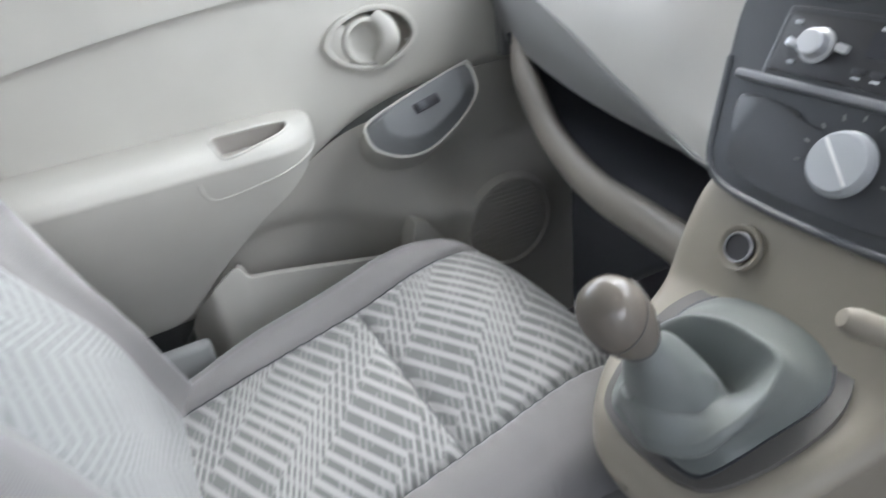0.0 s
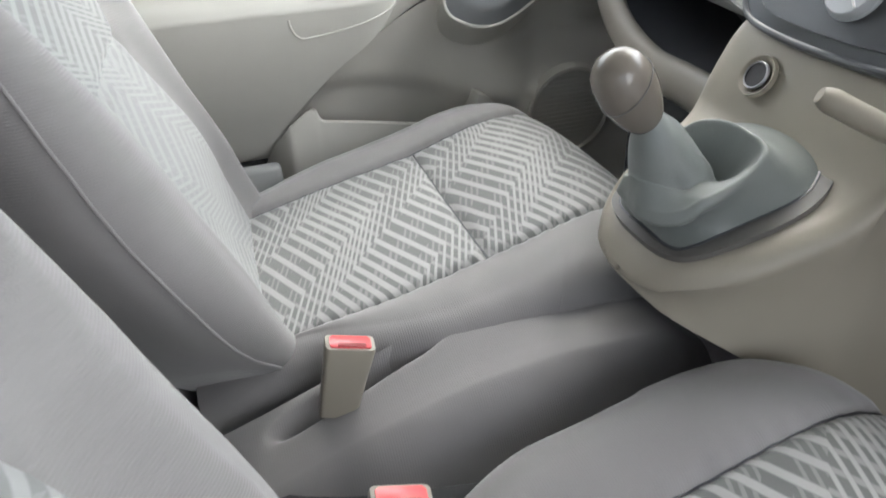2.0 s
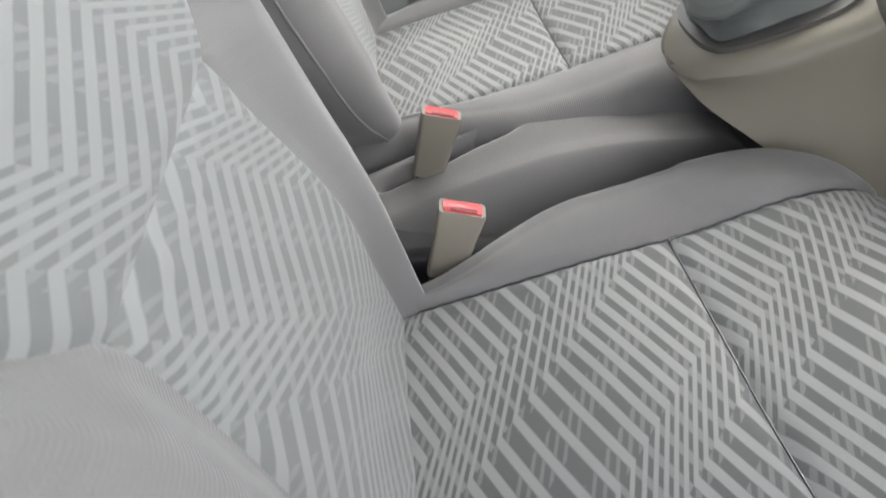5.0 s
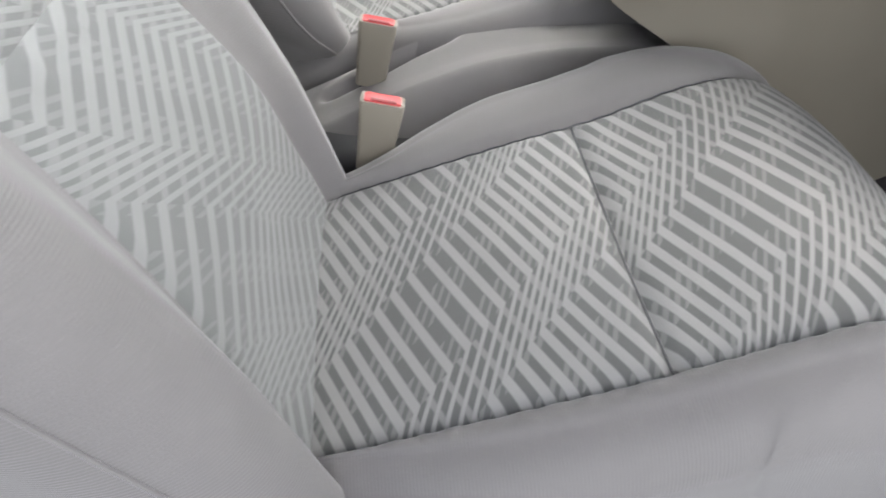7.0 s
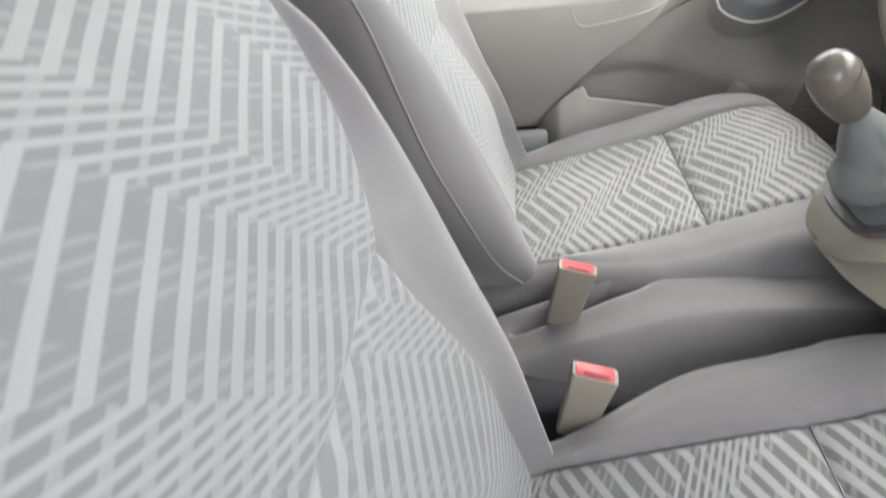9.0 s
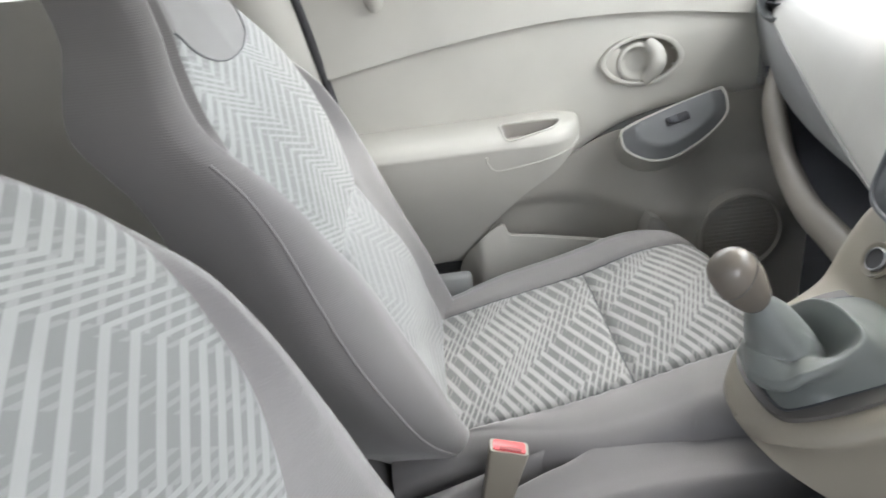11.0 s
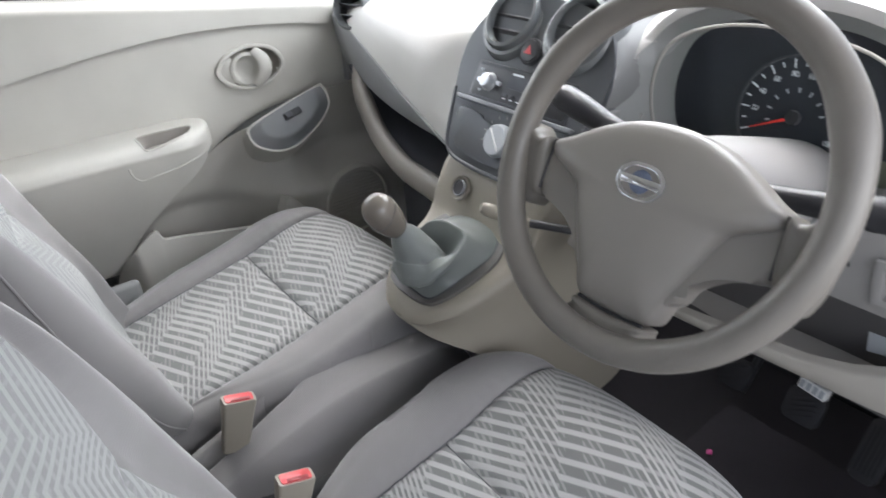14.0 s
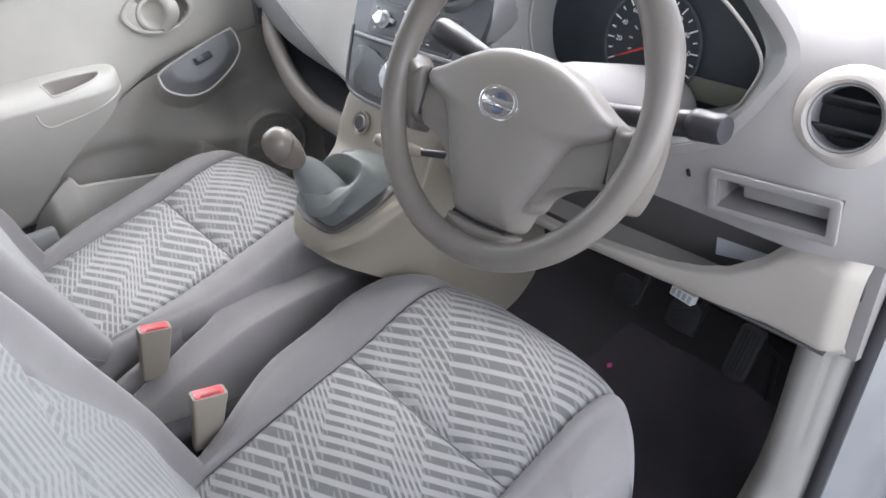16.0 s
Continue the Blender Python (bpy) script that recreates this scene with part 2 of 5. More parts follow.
ZIG_PASSENGER = [zigzag("zigzag_cover", a, b, cut) for a, b, cut in ((PALE, DEEP, (0.0665, -0.16, 0.0011)), (PALE, DEEP, (0.133, 0.075, 0.0001)), (GLANCE_PALE, GLANCE_DEEP, (0.04, 0.0, 0.0)), (SHEEN_PALE, SHEEN_DEEP, (0.12, -0.25, 0.0)))]
PANE = glass("window_glass", (0.97, 1.0, 0.99))


# ---- building helpers ----
def mesh_of(name, bm, material, smooth=True, angle=40):
    me = bpy.data.meshes.new(name)
    bmesh.ops.recalc_face_normals(bm, faces=bm.faces)
    bm.to_mesh(me)
    bm.free()
    me.materials.append(material)
    if smooth:
        for f in me.polygons:
            f.use_smooth = True
        me.set_sharp_from_angle(angle=radians(angle))
    return me


def part(name, bm, material, parent, label="", smooth=True, angle=40):
    """Links a bmesh as one mesh object under a thing or a part."""
    ob = new(name, mesh_of(name, bm, material, smooth, angle))
    ob.parent = parent
    if label:
        ob["label"] = label
    return ob


def thing(name, label, category, at=(0, 0, 0), group="", kind=""):
    ob = new(name)
    ob.empty_display_size = 0.05
    return tagged(ob, label, category, group, kind)


def frame_m(o, x, y):
    """A pose with origin o, its x and y axes along x and y."""
    x = Vector(x).normalized()
    y = (Vector(y) - x * Vector(y).dot(x)).normalized()
    z = x.cross(y)
    return Matrix(((x.x, y.x, z.x, o[0]), (x.y, y.y, z.y, o[1]), (x.z, y.z, z.z, o[2]), (0, 0, 0, 1)))


def lerp_table(table, t):
    """Smooth interpolation in a small table of (t, value)."""
    if t <= table[0][0]:
        return table[0][1]
    for (a, va), (b, vb) in zip(table, table[1:]):
        if t <= b:
            return va + (vb - va) * (t - a) / (b - a)
    return table[-1][1]


def smooth_table(table, t):
    """Monotone-ish cubic through a table of (t, value)."""
    n = len(table)
    if t <= table[0][0]:
        return table[0][1]
    if t >= table[-1][0]:
        return table[-1][1]
    for i in range(n - 1):
        if t <= table[i + 1][0]:
            break
    def slope(k):
        if k in (0, n - 1):
            a, b = (0, 1) if k == 0 else (n - 2, n - 1)
        else:
            a, b = k - 1, k + 1
        return (table[b][1] - table[a][1]) / (table[b][0] - table[a][0])
    (x0, y0), (x1, y1) = table[i], table[i + 1]
    h = x1 - x0
    s = (t - x0) / h
    return (y0 * (1 + 2 * s) * (1 - s) ** 2 + slope(i) * h * s * (1 - s) ** 2 + y1 * s * s * (3 - 2 * s) + slope(i + 1) * h * s * s * (s - 1))


def curve(points, n=12, closed=False):
    """Catmull-Rom through points of any dimension."""
    pts = [np.array(p, float) for p in points]
    m = len(pts)
    out = []
    for i in range(m if closed else m - 1):
        p1, p2 = pts[i], pts[(i + 1) % m]
        p0 = pts[(i - 1) % m] if closed or i > 0 else 2 * p1 - p2
        p3 = pts[(i + 2) % m] if closed or i + 2 < m else 2 * p2 - p1
        for k in range(n):
            t = k / n
            out.append(0.5 * (2 * p1 + (p2 - p0) * t + (2 * p0 - 5 * p1 + 4 * p2 - p3) * t * t + (3 * p1 - p0 - 3 * p2 + p3) * t ** 3))
    if not closed:
        out.append(pts[-1])
    return out


def sheet(fn, us, vs, uvs=True, bm=None):
    """A grid over the values us and vs; fn(u, v) gives the place."""
    bm = bm or bmesh.new()
    rows = [[bm.verts.new(fn(u, v)) for u in us] for v in vs]
    layer = bm.loops.layers.uv.verify() if uvs else None
    for j in range(len(vs) - 1):
        for i in range(len(us) - 1):
            f = bm.faces.new((rows[j][i], rows[j][i + 1], rows[j + 1][i + 1], rows[j + 1][i]))
            if uvs:
                for lp, (a, b) in zip(f.loops, ((i, j), (i + 1, j), (i + 1, j + 1), (i, j + 1))):
                    lp[layer].uv = (us[a], vs[b])
    return bm


def span(a, b, n):
    return [a + (b - a) * k / n for k in range(n + 1)]


def thicken(bm, depth):
    """Gives an open sheet thickness along its normals."""
    bmesh.ops.recalc_face_normals(bm, faces=bm.faces)
    bmesh.ops.solidify(bm, geom=list(bm.faces), thickness=depth)
    return bm


def tube(points, radius, seg=12, bm=None, flat=1.0, up=(0, 0, 1), closed=False):
    """A swept tube; radius may be a list; flat squeezes it along up."""
    bm = bm or bmesh.new()
    pts = [Vector(p) for p in points]
    n = len(pts)
    rad = radius if isinstance(radius, (list, tuple)) else [radius] * n
    rings = []
    for i, p in enumerate(pts):
        a = pts[(i - 1) % n] if closed or i else pts[0]
        b = pts[(i + 1) % n] if closed or i < n - 1 else pts[-1]
        d = (b - a).normalized()
        s = d.cross(Vector(up))
        s = s.normalized() if s.length > 1e-4 else d.orthogonal().normalized()
        w = s.cross(d)
        rings.append([bm.verts.new(p + (s * math.cos(2 * math.pi * k / seg) + w * flat * math.sin(2 * math.pi * k / seg)) * rad[i]) for k in range(seg)])
    for i in range(n if closed else n - 1):
        A, B = rings[i], rings[(i + 1) % n]
        for k in range(seg):
            bm.faces.new((A[k], A[(k + 1) % seg], B[(k + 1) % seg], B[k]))
    if not closed:
        bm.faces.new(rings[0])
        bm.faces.new(rings[-1])
    return bm


def lathe(profile, m=None, seg=32, bm=None, squash=1.0):
    """Turns (radius, height) pairs round z; m places it."""
    bm = bm or bmesh.new()
    m = m or Matrix()
    rings = []
    for r, h in profile:
        if r < 1e-6:
            rings.append([bm.verts.new(m @ Vector((0, 0, h)))])
        else:
            rings.append([bm.verts.new(m @ Vector((r * math.cos(2 * math.pi * k / seg), squash * r * math.sin(2 * math.pi * k / seg), h))) for k in range(seg)])
    for A, B in zip(rings, rings[1:]):
        for k in range(seg):
            a, b, c, d = A[k % len(A)], A[(k + 1) % len(A)], B[(k + 1) % len(B)], B[k % len(B)]
            vs = [v for i, v in enumerate((a, b, c, d)) if v not in (a, b, c, d)[:i]]
            if len(vs) > 2:
                bm.faces.new(vs)
    return bm


def prism(outline, depth, m=None, bevel=0.002, seg=2, bm=None, back=True):
    """An outline in x, y, pushed out along z by depth and rounded at its front rim."""
    own = bmesh.new()
    lo = [own.verts.new((p[0], p[1], 0)) for p in outline]
    hi = [own.verts.new((p[0], p[1], depth)) for p in outline]
    n = len(outline)
    if back:
        own.faces.new(lo[::-1])
    own.faces.new(hi)
    rim = []
    for i in range(n):
        f = own.faces.new((lo[i], lo[(i + 1) % n], hi[(i + 1) % n], hi[i]))
    for i in range(n):
        e = own.edges.get((hi[i], hi[(i + 1) % n]))
        rim.append(e)
    if bevel:
        bmesh.ops.bevel(own, geom=rim, offset=bevel, segments=seg, affect="EDGES", profile=0.5)
    if m is not None:
        own.transform(m)
    if bm is None:
        return own
    me = bpy.data.meshes.new("tmp")
    own.to_mesh(me)
    own.free()
    bm.from_mesh(me)
    bpy.data.meshes.remove(me)
    return bm


def ring_prism(outer, inner, depth, m=None, bevel=0.002):
    """A frame between two outlines with the same number of points."""
    bm = bmesh.new()
    n = len(outer)
    lo_o = [bm.verts.new((*p, 0)) for p in outer]
    hi_o = [bm.verts.new((*p, depth)) for p in outer]
    lo_i = [bm.verts.new((*p, 0)) for p in inner]
    hi_i = [bm.verts.new((*p, depth)) for p in inner]
    edges = []
    for i in range(n):
        j = (i + 1) % n
        bm.faces.new((hi_o[i], hi_o[j], hi_i[j], hi_i[i]))
        bm.faces.new((lo_o[i], lo_o[j], hi_o[j], hi_o[i]))
        bm.faces.new((lo_i[i], hi_i[i], hi_i[j], lo_i[j]))
        bm.faces.new((lo_o[i], lo_i[i], lo_i[j], lo_o[j]))
        edges += [bm.edges.get((hi_o[i], hi_o[j])), bm.edges.get((hi_i[i], hi_i[j]))]
    if bevel:
        bmesh.ops.bevel(bm, geom=edges, offset=bevel, segments=2, affect="EDGES", profile=0.5)
    if m is not None:
        bm.transform(m)
    return bm


def rounded(w, h, r, n=5):
    """Outline of a rounded rectangle round the origin."""
    out = []
    for cx, cy, a0 in ((w / 2 - r, h / 2 - r, 0), (-w / 2 + r, h / 2 - r, 90), (-w / 2 + r, -h / 2 + r, 180), (w / 2 - r, -h / 2 + r, 270)):
        for k in range(n + 1):
            a = radians(a0 + 90 * k / n)
            out.append((cx + r * math.cos(a), cy + r * math.sin(a)))
    return out


def box(x0, x1, y0, y1, z0, z1, bevel=0.005, m=None, bm=None):
    """A box with rounded edges."""
    own = bmesh.new()
    bmesh.ops.create_cube(own, size=1)
    own.transform(Matrix.Translation(((x0 + x1) / 2, (y0 + y1) / 2, (z0 + z1) / 2)) @ Matrix.Diagonal((x1 - x0, y1 - y0, z1 - z0, 1)))
    if bevel:
        bmesh.ops.bevel(own, geom=list(own.edges), offset=bevel, segments=3, affect="EDGES", profile=0.5)
    if m is not None:
        own.transform(m)
    if bm is None:
        return own
    me = bpy.data.meshes.new("tmp")
    own.to_mesh(me)
    own.free()
    bm.from_mesh(me)
    bpy.data.meshes.remove(me)
    return bm


def structure(name, bm, material, label, category, smooth=True, angle=40):
    ob = new(name, mesh_of(name, bm, material, smooth, angle))
    return tagged(ob, label, category, kind="structure")


# ---- the car's shell ----
structure("ground", sheet(lambda u, v: (u, v, 0), span(-400, 400, 8), span(-400, 400, 8)), CONCRETE, "pale grey concrete yard round the car", "ground")
structure("floor", box(-1.9, 1.05, -0.74, 0.855, 0.10, 0.15, 0.01), CARPET, "dark carpeted floor of the car", "floor")
structure("ceiling", thicken(sheet(lambda u, v: (u, v, 1.50 - 0.06 * (v / 0.7) ** 2 - 0.02 * max(0, u - 0.05)), span(-1.9, 0.33, 12), span(-0.70, 0.70, 12)), 0.03), ROOFCLOTH, "pale cloth headlining of the car roof", "ceiling")
structure("wall_front", box(1.05, 1.09, -0.80, 0.84, 0.1, 1.06, 0.01), RUBBER, "dark firewall behind the pedals", "wall")
# unseen wall up to the roof, added to keep light from behind out
rear = box(-1.94, -1.9, -0.80, 0.84, 0.1, 1.44, 0.01)
structure("blocker_rear", rear, TAUPE, "unseen plain wall added to close the cabin's rear and block light", "wall")
structure("wall_left", box(-1.9, 1.05, 0.86, 0.90, 0.12, 0.99, 0.01), PAINT, "painted outer skin of the car body", "wall")
structure("wall_right", box(0.64, 1.05, -0.78, -0.74, 0.12, 1.02, 0.01), TAUPE, "trim beside the driver's footwell", "wall")
# unseen wall in place of rear side windows, added to cut the light
structure("blocker_right_rear", box(-1.9, -0.72, -0.80, -0.74, 0.12, 1.44, 0.01), TAUPE, "unseen wall added behind the driver's door opening to block light", "wall")


def pillar(name, a, b, w, d, label):
    pts = curve([a, tuple((Vector(a) + Vector(b)) / 2 + Vector((0, 0.012 if a[1] > 0 else -0.012, 0.01))), b], 6)
    return structure(name, tube(pts, w, 14, flat=d / w), TAUPE, label, "pillar")


pillar("pillar_front_left", (0.92, 0.80, 1.03), (0.31, 0.66, 1.47), 0.045, 0.035, "taupe plastic trim of the windscreen pillar")
pillar("pillar_front_right", (0.92, -0.76, 1.03), (0.31, -0.66, 1.47), 0.045, 0.035, "taupe plastic trim of the windscreen pillar")
pillar("pillar_rear_right", (-0.70, -0.76, 0.3), (-0.74, -0.66, 1.47), 0.07, 0.04, "taupe plastic trim of the door pillar")


def b_pillar():
    """Trim of the left door pillar, with the dark door seal along its edge."""
    def fn(u, v):
        z = 0.15 + 1.30 * v
        front = smooth_table([(0.15, -0.33), (0.55, -0.385), (0.85, -0.43), (1.0, -0.455), (1.13, -0.48), (1.45, -0.56)], z)
        a = u * 0.16
        bulge = 0.035 * math.sin(math.pi * min(1, (0.004 + u) * 1.0)) ** 0.6
        return (front - 0.012 - a, 0.80 - bulge - 0.09 * max(0, z - 1.1), z)
    ob = structure("pillar_left", thicken(sheet(fn, span(0, 1, 16), span(0, 1, 24)), 0.02), BEIGE, "beige plastic trim of the pillar behind the passenger door", "pillar")
    seal = [(smooth_table([(0.15, -0.33), (0.55, -0.385), (0.85, -0.43), (1.0, -0.455), (1.13, -0.48), (1.45, -0.56)], z) + 0.006, 0.783 - 0.09 * max(0, z - 1.1), z) for z in span(0.2, 1.44, 24)]
    structure("door_seal", tube(seal, 0.009, 10, up=(1, 0, 0)), RUBBER, "black rubber seal round the passenger door", "seal")


b_pillar()


def rear_door():
    top = lambda x: 1.14 + 0.04 * min(1, max(0, (-0.5 - x)))
    fn = lambda u, v: (u, 0.80 + 0.012 * math.sin(v * 7) * 0.4, 0.3 + v * (top(u) - 0.3))
    door = structure("rear_door", thicken(sheet(fn, span(-1.45, -0.55, 12), span(0, 1, 14)), 0.05), BEIGE, "beige plastic trim of the rear passenger door", "door")
    m = frame_m((-0.885, 0.795, 1.035), (1, 0, 0), (0, 0, 1))
    part("handle_recess", prism(rounded(0.10, 0.08, 0.025), 0.012, m, 0.003), BLACK, door, "dark door handle recess")
    part("handle", prism(rounded(0.05, 0.05, 0.015), 0.022, m @ pose(0.012, 0.004, 0), 0.004), BEIGE, door, "pale inner door handle")


rear_door()


# ---- passenger door ----
SILL = [(-0.48, 1.137), (-0.088, 1.091), (0.433, 1.029), (0.60, 1.008)]
CREASE = [(-0.48, 0.937), (-0.42, 0.948), (-0.221, 0.981), (0.02, 1.003), (0.227, 0.995), (0.41, 0.968), (0.5, 0.95)]
LOWC = [(-0.47, 0.345), (-0.38, 0.345), (-0.30, 0.36), (-0.215, 0.455), (-0.162, 0.541), (-0.084, 0.632), (-0.013, 0.683), (0.07, 0.737), (0.152, 0.778), (0.25, 0.803), (0.36, 0.812), (0.5, 0.815)]


def bump01(t):
    t = min(1, max(0, t))
    return t * t * (3 - 2 * t)


def passenger_door():
    door = tagged(new("door_1"), "closed passenger door with beige plastic trim and armrest", "door", kind="structure")

    def upper(u, v):
        lo, hi = max(0.50, smooth_table(LOWC, u)), lerp_table(SILL, u)
        c = smooth_table(CREASE, u)
        z = lo + (c - lo) * v / 0.6 if v <= 0.6 else c + (hi - c) * (v - 0.6) / 0.4
        fade = 0.35 + 0.65 * bump01((0.35 - u) / 0.6)
        y = 0.792
        if v > 0.6:
            y = 0.792 - 0.011 * fade * (1 - bump01((z - c) / 0.10)) - 0.004
            y += 0.03 * bump01((z - hi + 0.03) / 0.03) ** 2
        else:
            y += 0.006 * fade * math.exp(-(c - z) / 0.03)
            y += 0.012 * math.exp(-(z - lo) / 0.012)
        return (u, y, z)
    bm = sheet(upper, span(-0.47, 0.50, 90), span(0, 0.6, 60) + [0.6004] + span(0.602, 1, 30))
    gone = [f for f in bm.faces for c in [f.calc_center_median()] if math.hypot((c.x - 0.188) / 0.074, (c.z - 0.905) / 0.043) < 1]
    bmesh.ops.delete(bm, geom=gone, context="FACES")
    part("upper_trim", thicken(bm, 0.004), BEIGE, door, angle=60)
    part("window_seal", tube([(x, 0.828, lerp_table(SILL, x) + 0.004) for x in span(-0.47, 0.55, 16)], 0.007, 8), RUBBER, door, "black window seal")
    part("outer_shell", box(-0.46, 0.60, 0.835, 0.87, 0.25, 1.03, 0.01), PAINT, door)
    part("window_pane", thicken(sheet(lambda u, v: (u, 0.838 - 0.12 * v, lerp_table(SILL, u) - 0.02 + (1.44 - lerp_table(SILL, u)) * v), span(-0.47, 0.30, 4), span(0, 1, 4)), 0.003), PANE, door, "clear side window").visible_shadow = False

    def lower(u, v):
        hi = smooth_table(LOWC, u)
        z = 0.28 + (hi - 0.28) * v
        y = 0.806
        col = math.exp(-((u - 0.215) / 0.085) ** 2) * bump01((z - 0.52) / 0.25)
        y -= 0.07 * col
        # the bulge that carries the loudspeaker
        r = math.hypot(u - 0.370, z - 0.545)
        y -= 0.10 * bump01((u - 0.05) / 0.22) * bump01((0.69 - z) / 0.10)
        y -= 0.012 * (1 - bump01((r - 0.091) / 0.012))
        # the hollow above the pocket
        y += 0.012 * bump01((0.20 - u) / 0.10) * bump01((0.640 - 0.18 * max(0, u) - z) / 0.03)
        return (u, y, z)
    part("lower_trim", thicken(sheet(lower, span(-0.47, 0.52, 78), span(0, 1, 60)), 0.004), LOWER, door, angle=60)

    # loudspeaker cover: a sunk grille of level ribs in a raised ring
    m = frame_m((0.370, 0.686, 0.545), (1, 0, 0), (0, 0, 1))
    spk = part("speaker_cover", lathe([(0, -0.003), (0.04, -0.0035), (0.074, -0.005), (0.081, -0.008), (0.083, -0.016)], m, 48), LOWER, door, "round loudspeaker grille")
    part("speaker_ring", lathe([(0.0815, -0.014), (0.0820, 0.002), (0.0845, 0.005), (0.090, 0.003), (0.096, -0.014)], m, 48), LOWER, door)
    for k in range(17):
        h = (k - 8) * 0.0088
        half = math.sqrt(0.076 ** 2 - h * h)
        part("speaker_rib", box(-half, half, -0.0032, 0.0032, -0.006, -0.0014 - 0.6 * (h * h), 0.0009, m @ pose(0, h, 0)), LOWER, spk)

    # armrest, one skin from its top shelf down to the lower edge
    BOT = [(-0.47, 0.52), (-0.24, 0.52), (-0.20, 0.545), (-0.14, 0.615), (-0.07, 0.685), (-0.01, 0.730), (0.03, 0.768), (0.048, 0.795)]
    SEC = [(0.0, 0.0, 0.826), (0.10, 0.045, 0.828), (0.20, 0.088, 0.824), (0.27, 0.108, 0.815), (0.32, 0.117, 0.803), (0.36, 0.119, 0.790), (1.0, 0.02, 0.50)]
    FULL = [(0.50, 0.02), (0.58, 0.045), (0.68, 0.085), (0.76, 0.112), (0.79, 0.119)]

    def arm(u, v):
        p = smooth_table([(a, b) for a, b, c in SEC], v)
        z = smooth_table([(a, c) for a, b, c in SEC], v)
        zb = smooth_table(BOT, u)
        if v > 0.36:
            z = 0.79 + (min(zb, 0.775) - 0.79) * (v - 0.36) / 0.64
            p = smooth_table(FULL, z)
        e = 1.0
        if u > -0.05:
            e = math.sqrt(max(0.0, 1 - ((u + 0.05) / 0.105) ** 2.6))
        z = 0.79 + (z - 0.79) * (0.55 + 0.45 * e) if v < 0.36 else z
        return (u, 0.793 - p * (0.12 + 0.88 * e if u > -0.05 else 1), z)
    hole = curve([(-0.108, 0.145), (-0.07, 0.135), (-0.012, 0.14), (0.007, 0.165), (-0.006, 0.225), (-0.052, 0.27), (-0.100, 0.295), (-0.110, 0.215)], 6, True)
    poly = [tuple(p) for p in hole]
    vs = span(0, 0.40, 64) + span(0.40, 1, 30)[1:]
    us = span(-0.47, -0.14, 24) + span(-0.14, 0.01, 70)[1:] + span(0.01, 0.0545, 20)[1:]
    bm = bmesh.new()
    rows = [[bm.verts.new(arm(u, v)) for u in us] for v in vs]

    def inside(p, poly):
        c = False
        for (x0, y0), (x1, y1) in zip(poly, poly[1:] + poly[:1]):
            if (y0 > p[1]) != (y1 > p[1]) and p[0] < (x1 - x0) * (p[1] - y0) / (y1 - y0) + x0:
                c = not c
        return c
    for j in range(len(vs) - 1):
        for i in range(len(us) - 1):
            if not inside(((us[i] + us[i + 1]) / 2, (vs[j] + vs[j + 1]) / 2), poly):
                bm.faces.new((rows[j][i], rows[j][i + 1], rows[j + 1][i + 1], rows[j + 1][i]))
    rest = part("armrest", thicken(bm, 0.003), BEIGE, door, "pale beige armrest with a pull grip")
    face_y = lambda x, z: 0.793 - smooth_table(FULL, z) * (1 if x < -0.05 else 0.12 + 0.88 * math.sqrt(max(0, 1 - ((x + 0.05) / 0.105) ** 2.6)))
    part("grip_lip", tube([arm(a, b) for a, b in poly], 0.0022, 8, closed=True, up=(0, 1, 0)), BEIGE, rest)
    cup = bmesh.new()
    for k in range(4):
        s, d = (1.0, 0.86, 0.8, 0.0)[k], (0.0, 0.02, 0.03, 0.03)[k]
        mid = Vector(arm(-0.057, 0.205))
        ring = [cup.verts.new(mid + (Vector(arm(a, b)) - mid) * s + Vector((0, d * 0.5, -d))) for a, b in poly] if s else [cup.verts.new(mid + Vector((0, d * 0.5, -d)))]
        if k:
            for i in range(len(poly)):
                j = (i + 1) % len(poly)
                cup.faces.new((prev[i], prev[j], ring[j], ring[i]) if s else (prev[i], prev[j], ring[0]))
        prev = ring
    part("grip_cup", cup, TAUPE, rest, "hollow of the pull grip")
    ridge = curve([(0.044, 0.785), (0.02, 0.774), (-0.05, 0.758), (-0.115, 0.749), (-0.133, 0.753), (-0.143, 0.768), (-0.146, 0.783)], 8)
    part("grip_edge", tube([(x, face_y(x, z) + 0.001, z) for x, z in ridge], 0.0024, 8, up=(0, 1, 0)), BEIGE, rest)

    # door pocket
    TOPP = [(-0.215, 0.49), (-0.19, 0.548), (-0.166, 0.590), (-0.134, 0.613), (-0.122, 0.616), (-0.116, 0.596), (-0.106, 0.588), (0.03, 0.566), (0.172, 0.545), (0.26, 0.53)]

    def pocket(u, v):
        z = 0.28 + (lerp_table(TOPP, u) - 0.28) * v
        return (u, 0.722 - 0.022 * bump01((u + 0.10) / 0.3) + 0.07 * bump01((-0.165 - u) / 0.05) - 0.008 * math.sin(math.pi * v), z)
    pk = part("pocket", thicken(sheet(pocket, span(-0.215, 0.26, 95), span(0, 1, 20)), 0.004), BEIGE, door, "beige door pocket")
    part("pocket_lip", tube([Vector(pocket(u, 1)) + Vector((0, 0.004, -0.005)) for u in span(-0.126, 0.20, 70)], 0.0085, 12, flat=0.75), BEIGE, pk, "thick rounded lip of the pocket")
